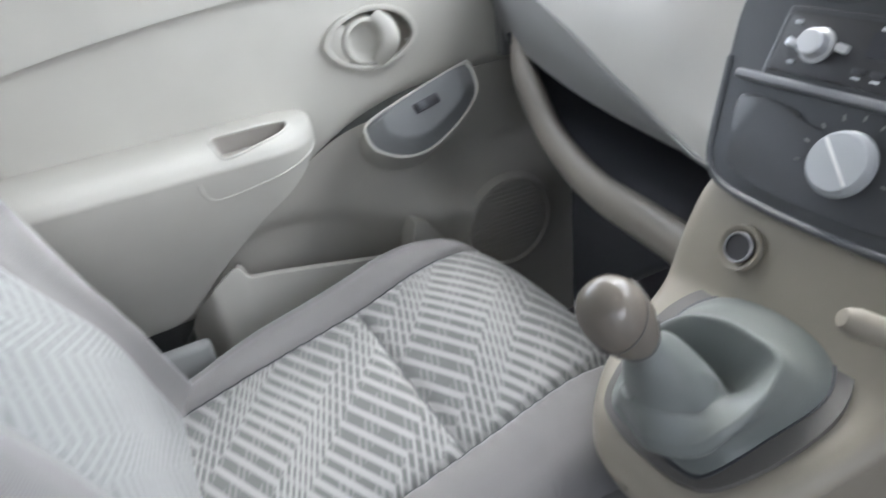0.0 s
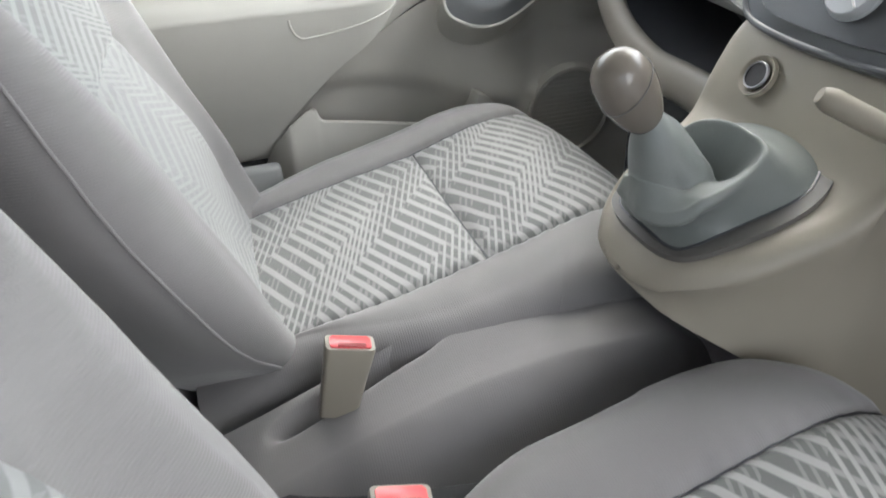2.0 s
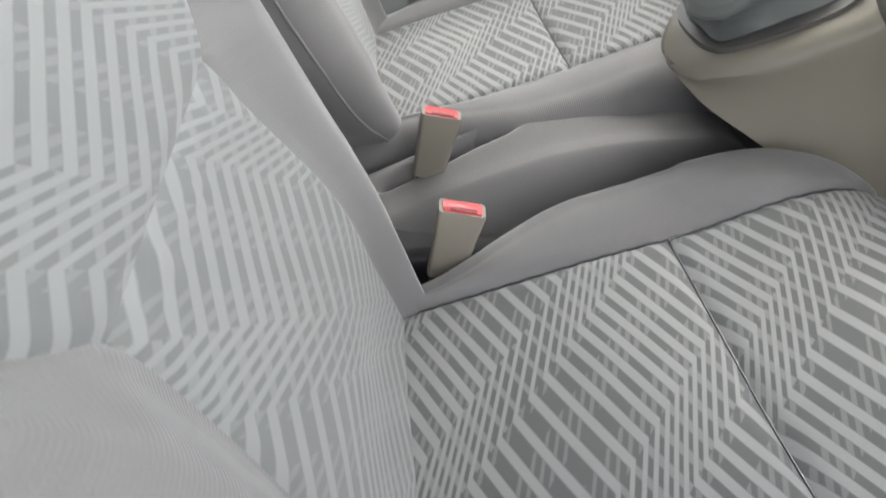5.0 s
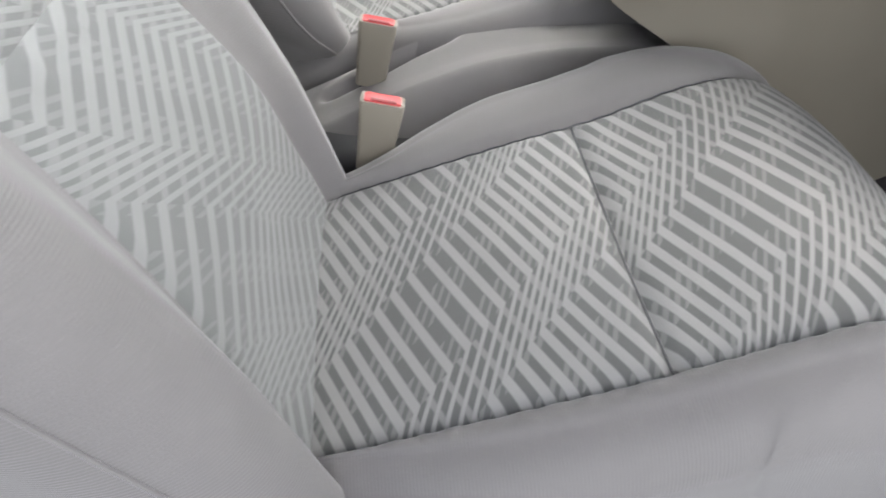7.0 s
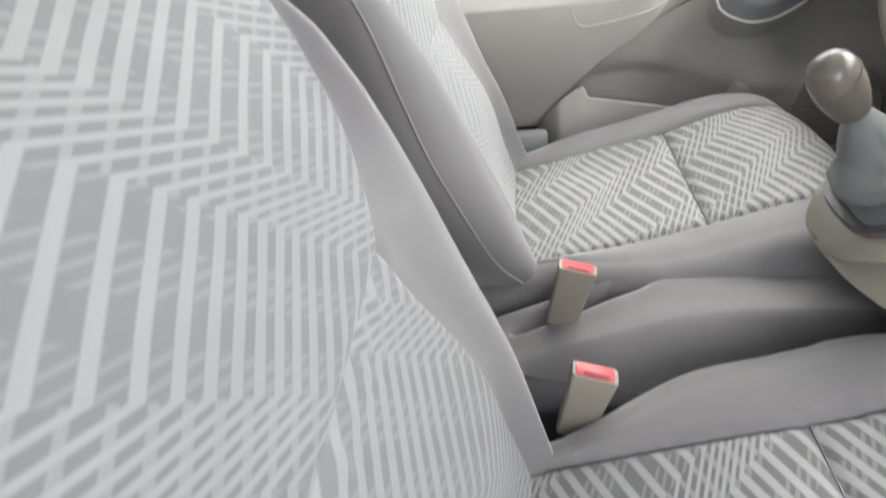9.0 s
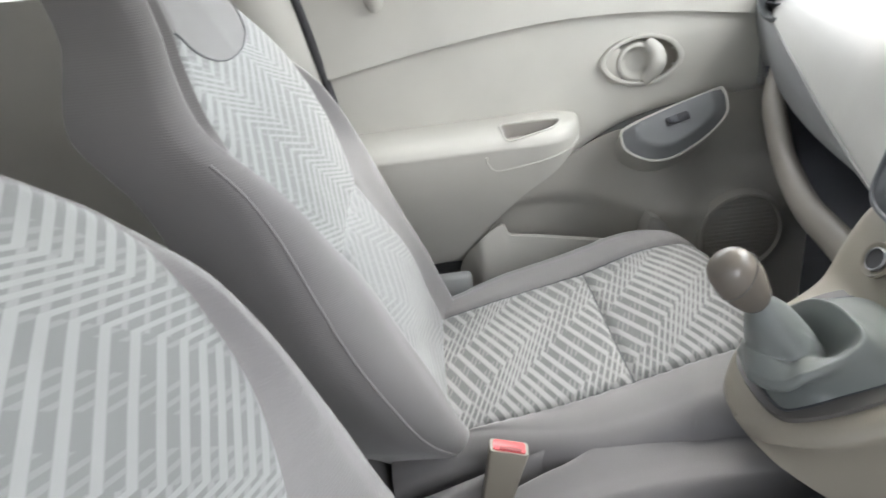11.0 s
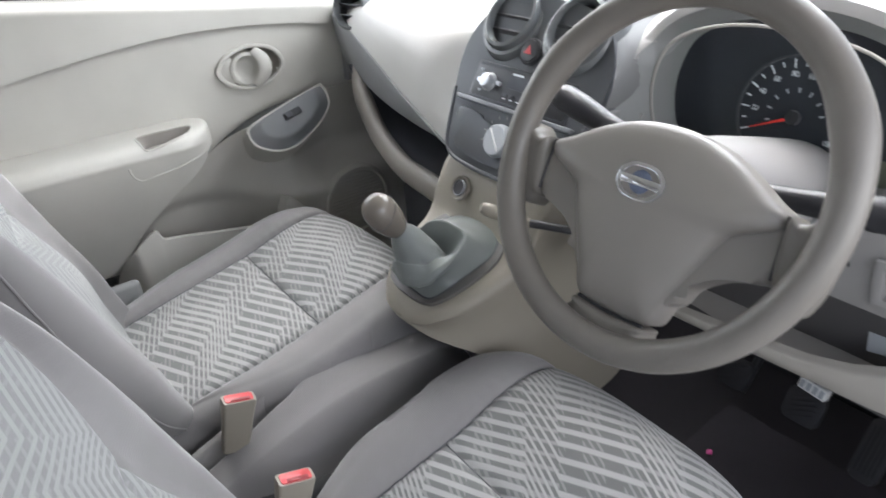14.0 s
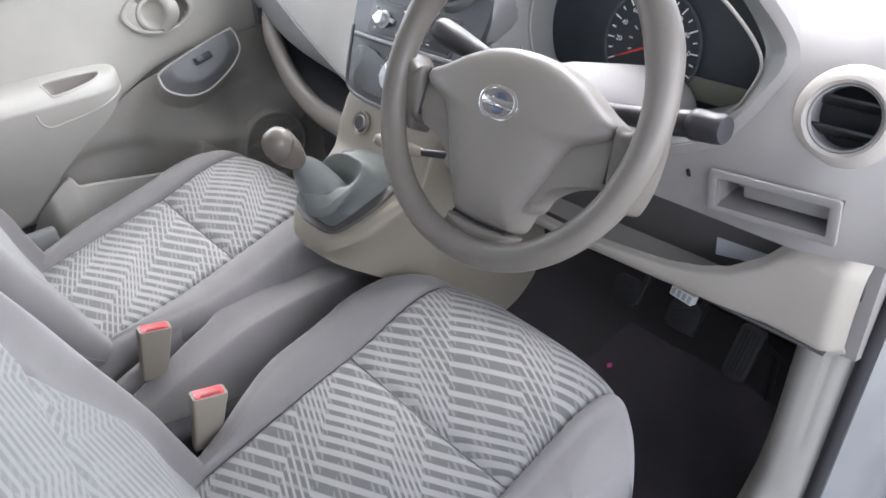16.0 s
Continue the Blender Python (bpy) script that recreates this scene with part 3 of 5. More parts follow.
    part("pocket_end", prism(curve([(0.172, 0.52), (0.178, 0.598), (0.186, 0.606), (0.204, 0.596), (0.222, 0.572), (0.245, 0.535), (0.262, 0.50)], 5, True), 0.05, frame_m((0, 0.738, 0), (1, 0, 0), (0, 0, 1)), 0.004), BEIGE, door)

    # switch pod
    m = frame_m((0.221, 0.705, 0.780), (1, 0, 0.19), (0, 0.55, 0.84))
    out = curve([(-0.096, 0.012), (-0.092, -0.016), (-0.060, -0.044), (-0.022, -0.054), (0.018, -0.048), (0.072, -0.028), (0.110, -0.002), (0.121, 0.028), (0.120, 0.050), (0.106, 0.053), (0.010, 0.045), (-0.080, 0.032)], 6, True)
    body = part("switch_pod", prism(out, 0.105, m @ pose(0, 0, -0.100), 0.004), BEIGE, door, "beige pod with a dark grey switch plate")
    inner = [(x * 0.965, -0.006 + (y + 0.006) * 0.92) for x, y in out]
    dome = bmesh.new()
    for k, (s, h) in enumerate(((1.0, 0.0), (1.0, 0.005), (0.97, 0.007), (0.80, 0.0195), (0.74, 0.0232), (0.70, 0.0240), (0.66, 0.0242), (0.0, 0.0245))):
        c = Vector((0.012, 0.030))
        ring = [dome.verts.new(m @ Vector((c.x + (x - c.x) * s, c.y + (y - c.y) * (s if y < c.y else 1 - (1 - s) * 0.5), h))) for x, y in inner] if s else [dome.verts.new(m @ Vector((c.x, c.y - 0.01, h)))]
        if k:
            for i in range(len(inner)):
                j = (i + 1) % len(inner)
                dome.faces.new((prev[i], prev[j], ring[j], ring[i]) if s else (prev[i], prev[j], ring[0]))
        prev = ring
    plate = part("switch_plate", dome, surface("switch_grey_plastic", (0.155, 0.16, 0.162), 0.42, 1200, 0.15), body, "grey switch plate")
    part("pod_rim", tube([m @ Vector((x * 0.99, -0.006 + (y + 0.006) * 0.975, 0.0055)) for x, y in out], 0.0028, 8, closed=True), BEIGE, body, "pale raised rim")
    part("window_switch", prism(rounded(0.046, 0.017, 0.003), 0.002, m @ pose(0.014, 0.014, 0.0238, 0, 0, 3), 0.0006), BLACK, body, "black window switch")
    part("switch_rocker", prism(rounded(0.018, 0.013, 0.002), 0.006, m @ pose(0.004, 0.014, 0.0238, 0, 10, 3), 0.0015), STACK, body, "dark rocker")

    # inner handle
    m = frame_m((0.192, 0.792, 0.905), (1, 0, -0.03), (0, 0, 1))
    ring = curve([(-0.088, 0.0), (-0.06, 0.036), (0.0, 0.052), (0.055, 0.038), (0.080, 0.0), (0.055, -0.034), (0.0, -0.050), (-0.06, -0.036)], 8, True)
    inn = [(x * 0.86, y * 0.84) for x, y in ring]
    bez = part("handle_bezel", ring_prism(ring, inn, 0.010, m, 0.003), BEIGE, door, "oval handle surround")
    bowl = bmesh.new()
    for k, (s, d) in enumerate(((0.88, 0.006), (0.80, -0.012), (0.62, -0.022), (0, -0.022))):
        r = [bowl.verts.new(m @ Vector((x * s, y * s, d))) for x, y in ring] if s else [bowl.verts.new(m @ Vector((0, 0, d)))]
        if k:
            for i in range(len(ring)):
                j = (i + 1) % len(ring)
                bowl.faces.new((prev[i], prev[j], r[j], r[i]) if s else (prev[i], prev[j], r[0]))
        prev = r
    part("handle_bowl", bowl, SHELFRIM, bez)
    lever = [(0.006, 0.038, 0.004), (0.022, 0.014, 0.018), (0.021, -0.012, 0.020), (0.002, -0.040, 0.006)]
    part("handle_lever", tube([m @ Vector(p) for p in curve(lever, 8)], [0.011 + 0.006 * math.sin(math.pi * k / 24) for k in range(25)], 12, flat=0.6, up=(0, -1, 0)), BEIGE, bez, "pale pull lever")
    part("handle_plate", lathe([(0.0, -0.010), (0.018, -0.010), (0.024, -0.006), (0.028, 0.004), (0.033, 0.0085), (0.038, 0.007), (0.041, 0.001), (0.042, -0.016)], m @ pose(-0.014, -0.003, 0), 40, squash=0.98), BEIGE, bez, "round finger plate")
    part("handle_web", prism(rounded(0.03, 0.07, 0.012), 0.008, m @ pose(-0.058, -0.004, -0.006), 0.003), BEIGE, bez)

    # lock pin
    cupm = part("lock_cup", lathe([(0, -0.046), (0.008, -0.044), (0.015, -0.034), (0.0195, -0.020), (0.0225, -0.006), (0.0225, 0.0), (0.0205, 0.001), (0.017, -0.006), (0, -0.008)], frame_m((-0.322, 0.784, 1.104), (1, 0, 0), (0, 1, 0)), 28), BEIGE, door, "lock button surround")
    part("lock_pin", lathe([(0.0042, -0.008), (0.0042, 0.032), (0.0030, 0.036), (0, 0.0365)], frame_m((-0.322, 0.782, 1.104), (1, 0, 0), (0, 1, 0)), 12), STEEL, cupm, "door lock pin")
    return door


passenger_door()


# ---- seats ----
def cushion_profile():
    """Side outline of the cushion as points by length: (length, x, z); the cross seam lies at length 0."""
    pts = curve([(-0.38, 0.505), (-0.284, 0.532), (-0.14, 0.568), (0.0, 0.600), (0.10, 0.629), (0.158, 0.640), (0.201, 0.634), (0.231, 0.610), (0.250, 0.567), (0.257, 0.50), (0.257, 0.38)], 10)
    out, run = [], 0.0
    for i, p in enumerate(pts):
        if i:
            run += float(np.linalg.norm(p - pts[i - 1]))
        out.append([run, float(p[0]), float(p[1])])
    base = next(r for r, x, z in out if x >= -1e-6)
    return [(r - base, x, z) for r, x, z in out]


CP = cushion_profile()
CX, CZ = [(r, x) for r, x, z in CP], [(r, z) for r, x, z in CP]


def make_seat(name, y0, label, inboard, zig, wide):
    """A front seat with a stretched fabric cover. inboard: +1 where the car's middle lies to its left, -1 to its right."""
    seat = thing(name, label, "car seat", group="front seats")
    INS = 0.162

    def cushion(a, v):
        s = 1 if a >= 0 else -1
        d = abs(a)
        x, z = lerp_table(CX, v), lerp_table(CZ, v)
        tight = bump01((-0.06 - x) / 0.2) if s == inboard else 0.35 * bump01((-0.1 - x) / 0.2)
        out = (0.276 if s == inboard else wide) - 0.065 * tight
        R = 0.04
        up = 0.002 * (d / INS) ** 2 if d < INS else 0.002
        if d <= INS:
            y = d
        elif d <= INS + 0.066:
            t = (d - INS) / 0.066
            y = INS + (out - R - INS) * t
            up += 0.010 * math.sin(math.pi * t * 0.75)
        elif d <= INS + 0.126:
            t = (d - INS - 0.066) / 0.06 * math.pi / 2
            y = out - R + R * math.sin(t)
            up += 0.010 * math.sin(math.pi * 0.75) - R * (1 - math.cos(t))
        else:
            t = d - INS - 0.126
            y = out - 0.12 * t
            up += 0.010 * math.sin(math.pi * 0.75) - R - t
        front = bump01((x - 0.02) / 0.12)
        u = min(1, y / out)
        dx = -(0.022 * u ** 2 + 0.060 * u ** 5) * front
        up -= 0.020 * u ** 4 * front
        # seams pull in, the cover bulges between them
        sink = 0.006 * math.exp(-((d - INS) / 0.005) ** 2)
        if d < INS:
            sink += 0.007 * math.exp(-(v / 0.006) ** 2) - 0.003 * (1 - (d / INS) ** 2) * (1 - math.exp(-(v / 0.05) ** 2))
        wr = noise.noise(Vector((x * 9, (y0 + s * y) * 9, 0))) * 0.0025 + noise.noise(Vector((x * 34, (y0 + s * y) * 12, 3))) * 0.0009
        # gathers along the side seams
        wr += 0.0011 * math.sin(x * 270 + 2 * noise.noise(Vector((x * 30, y0, 1)))) * math.exp(-((d - INS - 0.006) / 0.010) ** 2)
        return (x + dx, y0 + s * y, z + up - sink + wr)
    end = CP[-1][0]
    part("cushion_rear_panel", sheet(cushion, span(-INS, INS, 54), span(-0.37, 0.0, 60)), zig[0], seat, "zigzag patterned fabric")
    part("cushion_front_panel", sheet(cushion, span(-INS, INS, 54), span(0.0, end, 70)), zig[1], seat, "zigzag patterned fabric")
    for s in (1, -1):
        part("cushion_bolster", sheet(cushion, [s * k for k in span(INS, INS + 0.126, 26) + span(INS + 0.126, INS + 0.30, 8)[1:]], span(-0.37, end, 110)), KNIT, seat, "plain grey ribbed fabric")
    for s in (1, -1):
        part("side_seam", tube([Vector(cushion(s * (INS + 0.0008), v)) + Vector((0, 0, 0.0006)) for v in span(-0.36, 0.24, 90)], 0.0009, 6), STACK, seat, "dark sewn seam")
    seam = [cushion(a, 0.0) for a in span(-INS, INS, 40)]
    part("cross_seam", tube([(x, y, z + 0.0008) for x, y, z in seam], 0.0012, 6), STACK, seat, "dark sewn seam")

    # backrest and head restraint
    BX = [(0.44, -0.240), (0.533, -0.268), (0.61, -0.296), (0.70, -0.328), (0.84, -0.379), (0.94, -0.418), (1.05, -0.467), (1.15, -0.513), (1.24, -0.548), (1.30, -0.575)]
    BW = [(0.42, 0.235), (0.60, 0.245), (0.80, 0.256), (0.95, 0.264), (1.01, 0.260), (1.06, 0.243), (1.10, 0.205), (1.14, 0.160), (1.18, 0.138), (1.24, 0.127), (1.285, 0.105), (1.30, 0.07)]
    # towards the car's middle the side bulges and tucks in at its foot
    BWI = [(0.42, 0.150), (0.47, 0.165), (0.52, 0.190), (0.58, 0.228), (0.64, 0.254), (0.70, 0.266), (0.80, 0.268), (0.95, 0.264), (1.01, 0.260), (1.06, 0.243), (1.10, 0.205), (1.14, 0.160), (1.18, 0.138), (1.24, 0.127), (1.285, 0.105), (1.30, 0.07)]
    BI = [(0.42, 0.140), (0.52, 0.155), (0.58, 0.163), (0.70, 0.150), (0.835, 0.130), (0.865, 0.160), (0.91, 0.200), (0.97, 0.222), (1.02, 0.226), (1.06, 0.214), (1.10, 0.180), (1.14, 0.136), (1.18, 0.114), (1.24, 0.102), (1.285, 0.080), (1.30, 0.05)]
    BP = [(0.44, 0.030), (0.56, 0.032), (0.66, 0.036), (0.75, 0.034), (0.88, 0.030), (0.98, 0.018), (1.05, -0.012), (1.12, -0.014), (1.3, -0.006)]

    BR = [(0.42, 0.030), (0.52, 0.038), (0.62, 0.055), (0.76, 0.062), (0.84, 0.056), (0.90, 0.044), (0.97, 0.030), (1.03, 0.022), (1.30, 0.018)]

    def back(f, z):
        """f: 0 middle, 1 insert edge, 2 outer front edge, 3 rounded to the side, 4 rear edge."""
        s = 1 if f >= 0 else -1
        f = abs(f)
        w, ins, proud = smooth_table(BWI if s == inboard else BW, z), smooth_table(BI, z), smooth_table(BP, z)
        R = min(smooth_table(BR, z), (w - ins) * 0.8)
        x0 = smooth_table(BX, z)
        lump = 0.020 * math.exp(-((z - 0.70) / 0.09) ** 2)
        if f <= 1:
            y = ins * f
            fx = lump * (1 - f * f * 0.25) + 0.10 * proud * f ** 3
            fx -= 0.004 * math.exp(-((z - 0.838) / 0.006) ** 2)
            fx += 0.0046 * noise.noise(Vector((y * 60, z * 26, y0 * 9))) * math.exp(-((z - 0.824) / 0.013) ** 2)
            fx -= 0.0025 * math.exp(-((1 - f) * ins / 0.005) ** 2)
        elif f <= 2:
            t = f - 1
            y = ins + (w - R - ins) * t
            fx = 0.10 * proud + 0.9 * proud * bump01(t * 1.15) + lump * 0.75 * (1 - t) - 0.0025 * math.exp(-(t * (w - R - ins) / 0.005) ** 2)
        elif f <= 3:
            t = (f - 2) * math.pi / 2
            y = w - R + R * math.sin(t)
            fx = proud - R * (1 - math.cos(t)) * 1.3
        else:
            t = f - 3
            y = w - 0.015 * t
            fx = proud - R * 1.3 - (0.105 - 0.02 * bump01((z - 1.05) / 0.1)) * t
        top = max(0, (z - 1.255) / 0.045)
        fx -= 0.05 * top * top
        wr = noise.noise(Vector((y * 8, z * 8, y0 * 5))) * 0.0022 + noise.noise(Vector((y * 14, z * 40, 7))) * 0.0006
        return (x0 + fx + wr, y0 + s * y, z)
    zs = span(0.42, 1.30, 156)
    # the cap on the head restraint starts at a rounded edge
    def cap_z(f):
        return 1.085 + 0.055 * min(1, abs(f)) ** 2.2
    lower_us = span(-1, 1, 60)
    SEAM = 0.838
    # zig[2] and zig[3] carry the sheen of a flat viewing angle in their colours
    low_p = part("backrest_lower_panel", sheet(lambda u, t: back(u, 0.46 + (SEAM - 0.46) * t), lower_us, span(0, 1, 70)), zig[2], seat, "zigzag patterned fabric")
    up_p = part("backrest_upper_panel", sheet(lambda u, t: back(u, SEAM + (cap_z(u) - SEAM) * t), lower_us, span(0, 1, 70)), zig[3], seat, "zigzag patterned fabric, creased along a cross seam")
    for ob in (low_p, up_p):
        uvl = ob.data.uv_layers.active.data
        for lp in ob.data.loops:
            co = ob.data.vertices[lp.vertex_index].co
            uvl[lp.index].uv = (co.y - y0, -(co.z - 0.5) * 1.06)
    part("headrest_panel", sheet(lambda u, t: back(u, cap_z(u) + (1.30 - cap_z(u)) * t), lower_us, span(0, 1, 40)), KNIT, seat, "plain grey ribbed fabric")
    part("headrest_seam", tube([Vector(back(f, cap_z(f))) + Vector((0.001, 0, 0)) for f in span(-0.98, 0.98, 40)], 0.0011, 6), STACK, seat, "dark sewn seam")
    for s in (1, -1):
        part("backrest_bolster", sheet(lambda u, z: back(u, z), [s * k for k in span(1, 2, 16) + span(2, 3, 8)[1:] + span(3, 4, 6)[1:]], zs), KNIT, seat, "plain grey ribbed fabric")
        part("piping", tube([Vector(back(s * 2.75, z)) for z in span(0.50, 1.02, 60)], 0.0020, 8), KNIT, seat, "sewn piping along the side")
    part("back_panel", sheet(lambda u, z: back(4, z)[:1] + (y0 + u * (back(4, z)[1] - y0), z), span(-1, 1, 16), zs), KNIT, seat, "plain grey ribbed fabric")
    part("base", box(-0.30, 0.22, y0 - 0.21, y0 + 0.21, 0.15, 0.46, 0.02), BLACK, seat, "dark seat base and runners")
    part("recliner_cover", box(-0.33, -0.20, y0 - inboard * 0.262 - 0.012, y0 - inboard * 0.262 + 0.012, 0.47, 0.575, 0.010), BLACK if inboard > 0 else GREY_DASH, seat, "dark plastic recliner cover")
    return seat


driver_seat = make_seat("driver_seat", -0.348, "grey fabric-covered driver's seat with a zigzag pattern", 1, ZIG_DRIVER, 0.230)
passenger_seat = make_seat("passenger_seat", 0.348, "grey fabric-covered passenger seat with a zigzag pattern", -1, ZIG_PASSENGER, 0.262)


def centre_cushion():
    """The padded bridge between the seats, under its own cover."""
    cc = thing("centre_cushion", "plain grey fabric-covered cushion bridging the two front seats", "cushion")
    X = [(0, -0.34), (0.1, -0.24), (0.22, -0.12), (0.325, -0.02), (0.39, 0.045), (0.45, 0.104), (0.50, 0.150), (0.57, 0.19)]
    ZZ = [(0, 0.485), (0.1, 0.520), (0.22, 0.562), (0.325, 0.578), (0.39, 0.580), (0.45, 0.577), (0.50, 0.570), (0.57, 0.545)]

    def fn(u, v):
        x, z = smooth_table(X, v), smooth_table(ZZ, v)
        y = -0.075 + 0.185 * u
        drop = 0.0
        if u < 0.50:
            t = (0.50 - u) / 0.50
            drop = 0.13 * t ** 1.6
        # slit round the passenger's buckle
        g = math.exp(-((y - 0.088 - 0.10 * (x + 0.2)) / 0.010) ** 2) * bump01((x + 0.30) / 0.05) * bump01((-0.08 - x) / 0.05)
        wr = noise.noise(Vector((x * 12, y * 12, 5))) * 0.003
        return (x, y, z - drop - 0.04 * g + wr + 0.012 * bump01((u - 0.6) / 0.4))
    part("top_cover", sheet(fn, span(0, 1, 84), span(0, 0.57, 110)), KNIT, cc, "plain grey ribbed fabric")
    part("side_cover", sheet(lambda u, v: tuple(Vector(fn(0, v)) + Vector((0, -0.004 * u, -0.14 * u))), span(0, 1, 6), span(0, 0.57, 40)), KNIT, cc)
    part("core", box(-0.30, 0.05, -0.06, 0.09, 0.15, 0.50, 0.02), BLACK, cc, "dark support under the cushion")


centre_cushion()


def buckle(at, tilt):
    """Seat belt buckle: a tapered plastic body with a red press button at its end."""
    b = thing("seat_belt_buckle", "taupe plastic seat belt buckle with a red press button", "buckle", group="front seat belt buckles")
    m = pose(*at, 0, tilt, -6)
    body = bmesh.new()
    rings = []
    for h, w, d in ((-0.085, 0.040, 0.018), (-0.03, 0.045, 0.021), (0.004, 0.050, 0.025), (0.0075, 0.0485, 0.0235)):
        rings.append([body.verts.new(m @ Vector((x, y, h))) for x, y in rounded(w, d, 0.005, 4)])
    for A, B in zip(rings, rings[1:]):
        for i in range(len(A)):
            body.faces.new((A[i], A[(i + 1) % len(A)], B[(i + 1) % len(B)], B[i]))
    body.faces.new(rings[0][::-1])
    body.faces.new(rings[-1])
    part("body", body, BUCKLE, b)
    part("press_button", prism(rounded(0.041, 0.0185, 0.003), 0.003, m @ pose(0, 0, 0.006), 0.0015), RED, b, "red press button")
    part("tongue_slot", prism(rounded(0.028, 0.0058, 0.001), 0.0012, m @ pose(0.001, -0.0058, 0.0088), 0.0003), REDDARK, b, "dark slot for the tongue")
    part("stalk", box(-0.015, 0.015, -0.003, 0.003, -0.16, -0.08, 0.002, m), BLACK, b)
    return b


buckle((-0.196, 0.066, 0.612), 14)
buckle((-0.196, -0.121, 0.606), 14)


# ---- dashboard ----
MS = frame_m((0.24, 0, 0.86), (0, -1, 0), (0.55, 0, 1))
sy = lambda z: (z - 0.86) / 0.876


def face_x(y):
    """How far forward the passenger side of the dashboard's lip stands at y."""
    return 0.39 - (0.69 - y) * 0.22


def vent(parent, m, r, name="air_vent", slats=3, ringmat=RING, wide=False):
    """A round air vent: a stepped ring, a dark throat and tilted slats."""
    v = part(name, lathe([(r * 0.80, -0.03), (r * 0.82, 0.006), (r * 0.88, 0.014), (r * 0.97, 0.012), (r * 1.02, 0.004), (r * 1.04, -0.03)], m, 44), ringmat, parent, "round air vent")
    if wide:
        part("vent_surround", lathe([(r * 0.80, 0.004), (r * 0.80, 0.010), (r * 0.92, 0.013), (r * 1.10, 0.008), (r * 1.18, 0.001), (r * 1.20, -0.01)], m, 44), ringmat, v)
        part("inner_ring", lathe([(r * 0.72, -0.02), (r * 0.73, 0.006), (r * 0.78, 0.008), (r * 0.82, 0.004)], m, 44), GREY_DASH, v)
    part("throat", lathe([(r * 0.81, -0.002), (r * 0.80, -0.035), (0, -0.037)], m, 36), BLACK, v)
    for k in range(slats):
        h = (k - (slats - 1) / 2) * r * 1.35 / slats
        half = math.sqrt(max(0, (r * 0.80) ** 2 - h * h))
        part("slat", prism(rounded(2 * half, 0.022, 0.003, 2), 0.003, m @ pose(0, h, -0.006, 62, 0, 0), 0.001), BLACK, v)
    return v


def dashboard():
    dash = thing("dashboard", "two-tone grey and beige plastic dashboard with a dark centre stack", "dashboard")
    LIP = [(0.10, 0.870), (0.152, 0.876), (0.18, 0.884), (0.22, 0.896), (0.33, 0.930), (0.43, 0.958), (0.56, 0.980), (0.66, 0.988), (0.80, 0.992)]
    PROF = [(0.0, 0.0, 0.0), (0.12, 0.003, 0.03), (0.3, 0.012, 0.085), (0.45, 0.028, 0.125), (0.58, 0.065, 0.158), (0.7, 0.14, 0.178), (0.85, 0.32, 0.19), (1.0, 0.62, 0.17)]

    def pad(u, v):
        lip = smooth_table(LIP, u)
        dx, dz = smooth_table([(a, b) for a, b, c in PROF], v), smooth_table([(a, c) for a, b, c in PROF], v)
        bulge = 0.022 * math.sin(math.pi * min(1, max(0, (u - 0.12) / 0.6)))
        z = lip + (1.072 - 0.035 * bump01((u - 0.45) / 0.35) - lip) * dz / 0.19
        edge = smooth_table([(0.86, 0.108), (0.883, 0.118), (0.915, 0.131), (0.96, 0.143), (1.005, 0.152), (1.05, 0.145), (1.09, 0.12)], z)
        y = edge + (0.80 - edge) * (u - 0.10) / 0.70
        x = face_x(y) + dx - bulge
        near = 1 - bump01((y - edge - 0.005) / 0.10)
        sx = 0.24 + 0.55 * (z - 0.86) + 0.010
        return (x + near * max(0, sx - x), y, z)
    part("passenger_pad", thicken(sheet(pad, span(0.10, 0.80, 50), span(0, 1, 60)), 0.006), PAD, dash, "pale grey-beige padded panel")
    # lip under the pad, open shelf and its rim
    lipf = lambda u, v: (face_x(u) - 0.022 * math.sin(math.pi * min(1, max(0, (u - 0.12) / 0.6))) + 0.001 + 0.030 * v ** 1.7, u, smooth_table(LIP, u) + (0.857 - smooth_table(LIP, u)) * v - 0.001)
    part("shelf_lip", thicken(sheet(lipf, span(0.12, 0.78, 40), span(0, 1, 10)), 0.004), GREY_DASH, dash, "dark grey lower face")
    part("shelf_roof", thicken(sheet(lambda u, v: (face_x(u) + 0.03 + 0.3 * v, u, 0.857), span(0.08, 0.80, 12), span(0, 1, 4)), 0.004), LINING, dash)
    part("shelf_back", thicken(sheet(lambda u, v: (face_x(u) + 0.20 + 0.05 * v, u, 0.60 + 0.27 * v), span(0.08, 0.80, 12), span(0, 1, 4)), 0.004), LINING, dash)
    RIM = curve([(0.728, 0.885), (0.70, 0.858), (0.655, 0.828), (0.605, 0.792), (0.55, 0.758), (0.47, 0.738), (0.38, 0.731), (0.27, 0.742), (0.16, 0.752), (0.10, 0.755)], 6)
    part("shelf_rim", tube([(face_x(y) + 0.012 + 0.02 * max(0, 1 - k / 12), y, z) for k, (y, z) in enumerate(RIM)], [0.012 + 0.016 * min(1, k / 14) for k in range(len(RIM))], 14, up=(1, 0, 0), flat=0.7), SHELFRIM, dash, "taupe rim of the open shelf")
    part("shelf_floor", thicken(sheet(lambda u, v: (face_x(u) + 0.01 + 0.22 * v, u, smooth_table(sorted((float(y), float(z)) for y, z in RIM), u) + 0.004), span(0.10, 0.72, 24), span(0, 1, 4)), 0.004), LINING, dash)
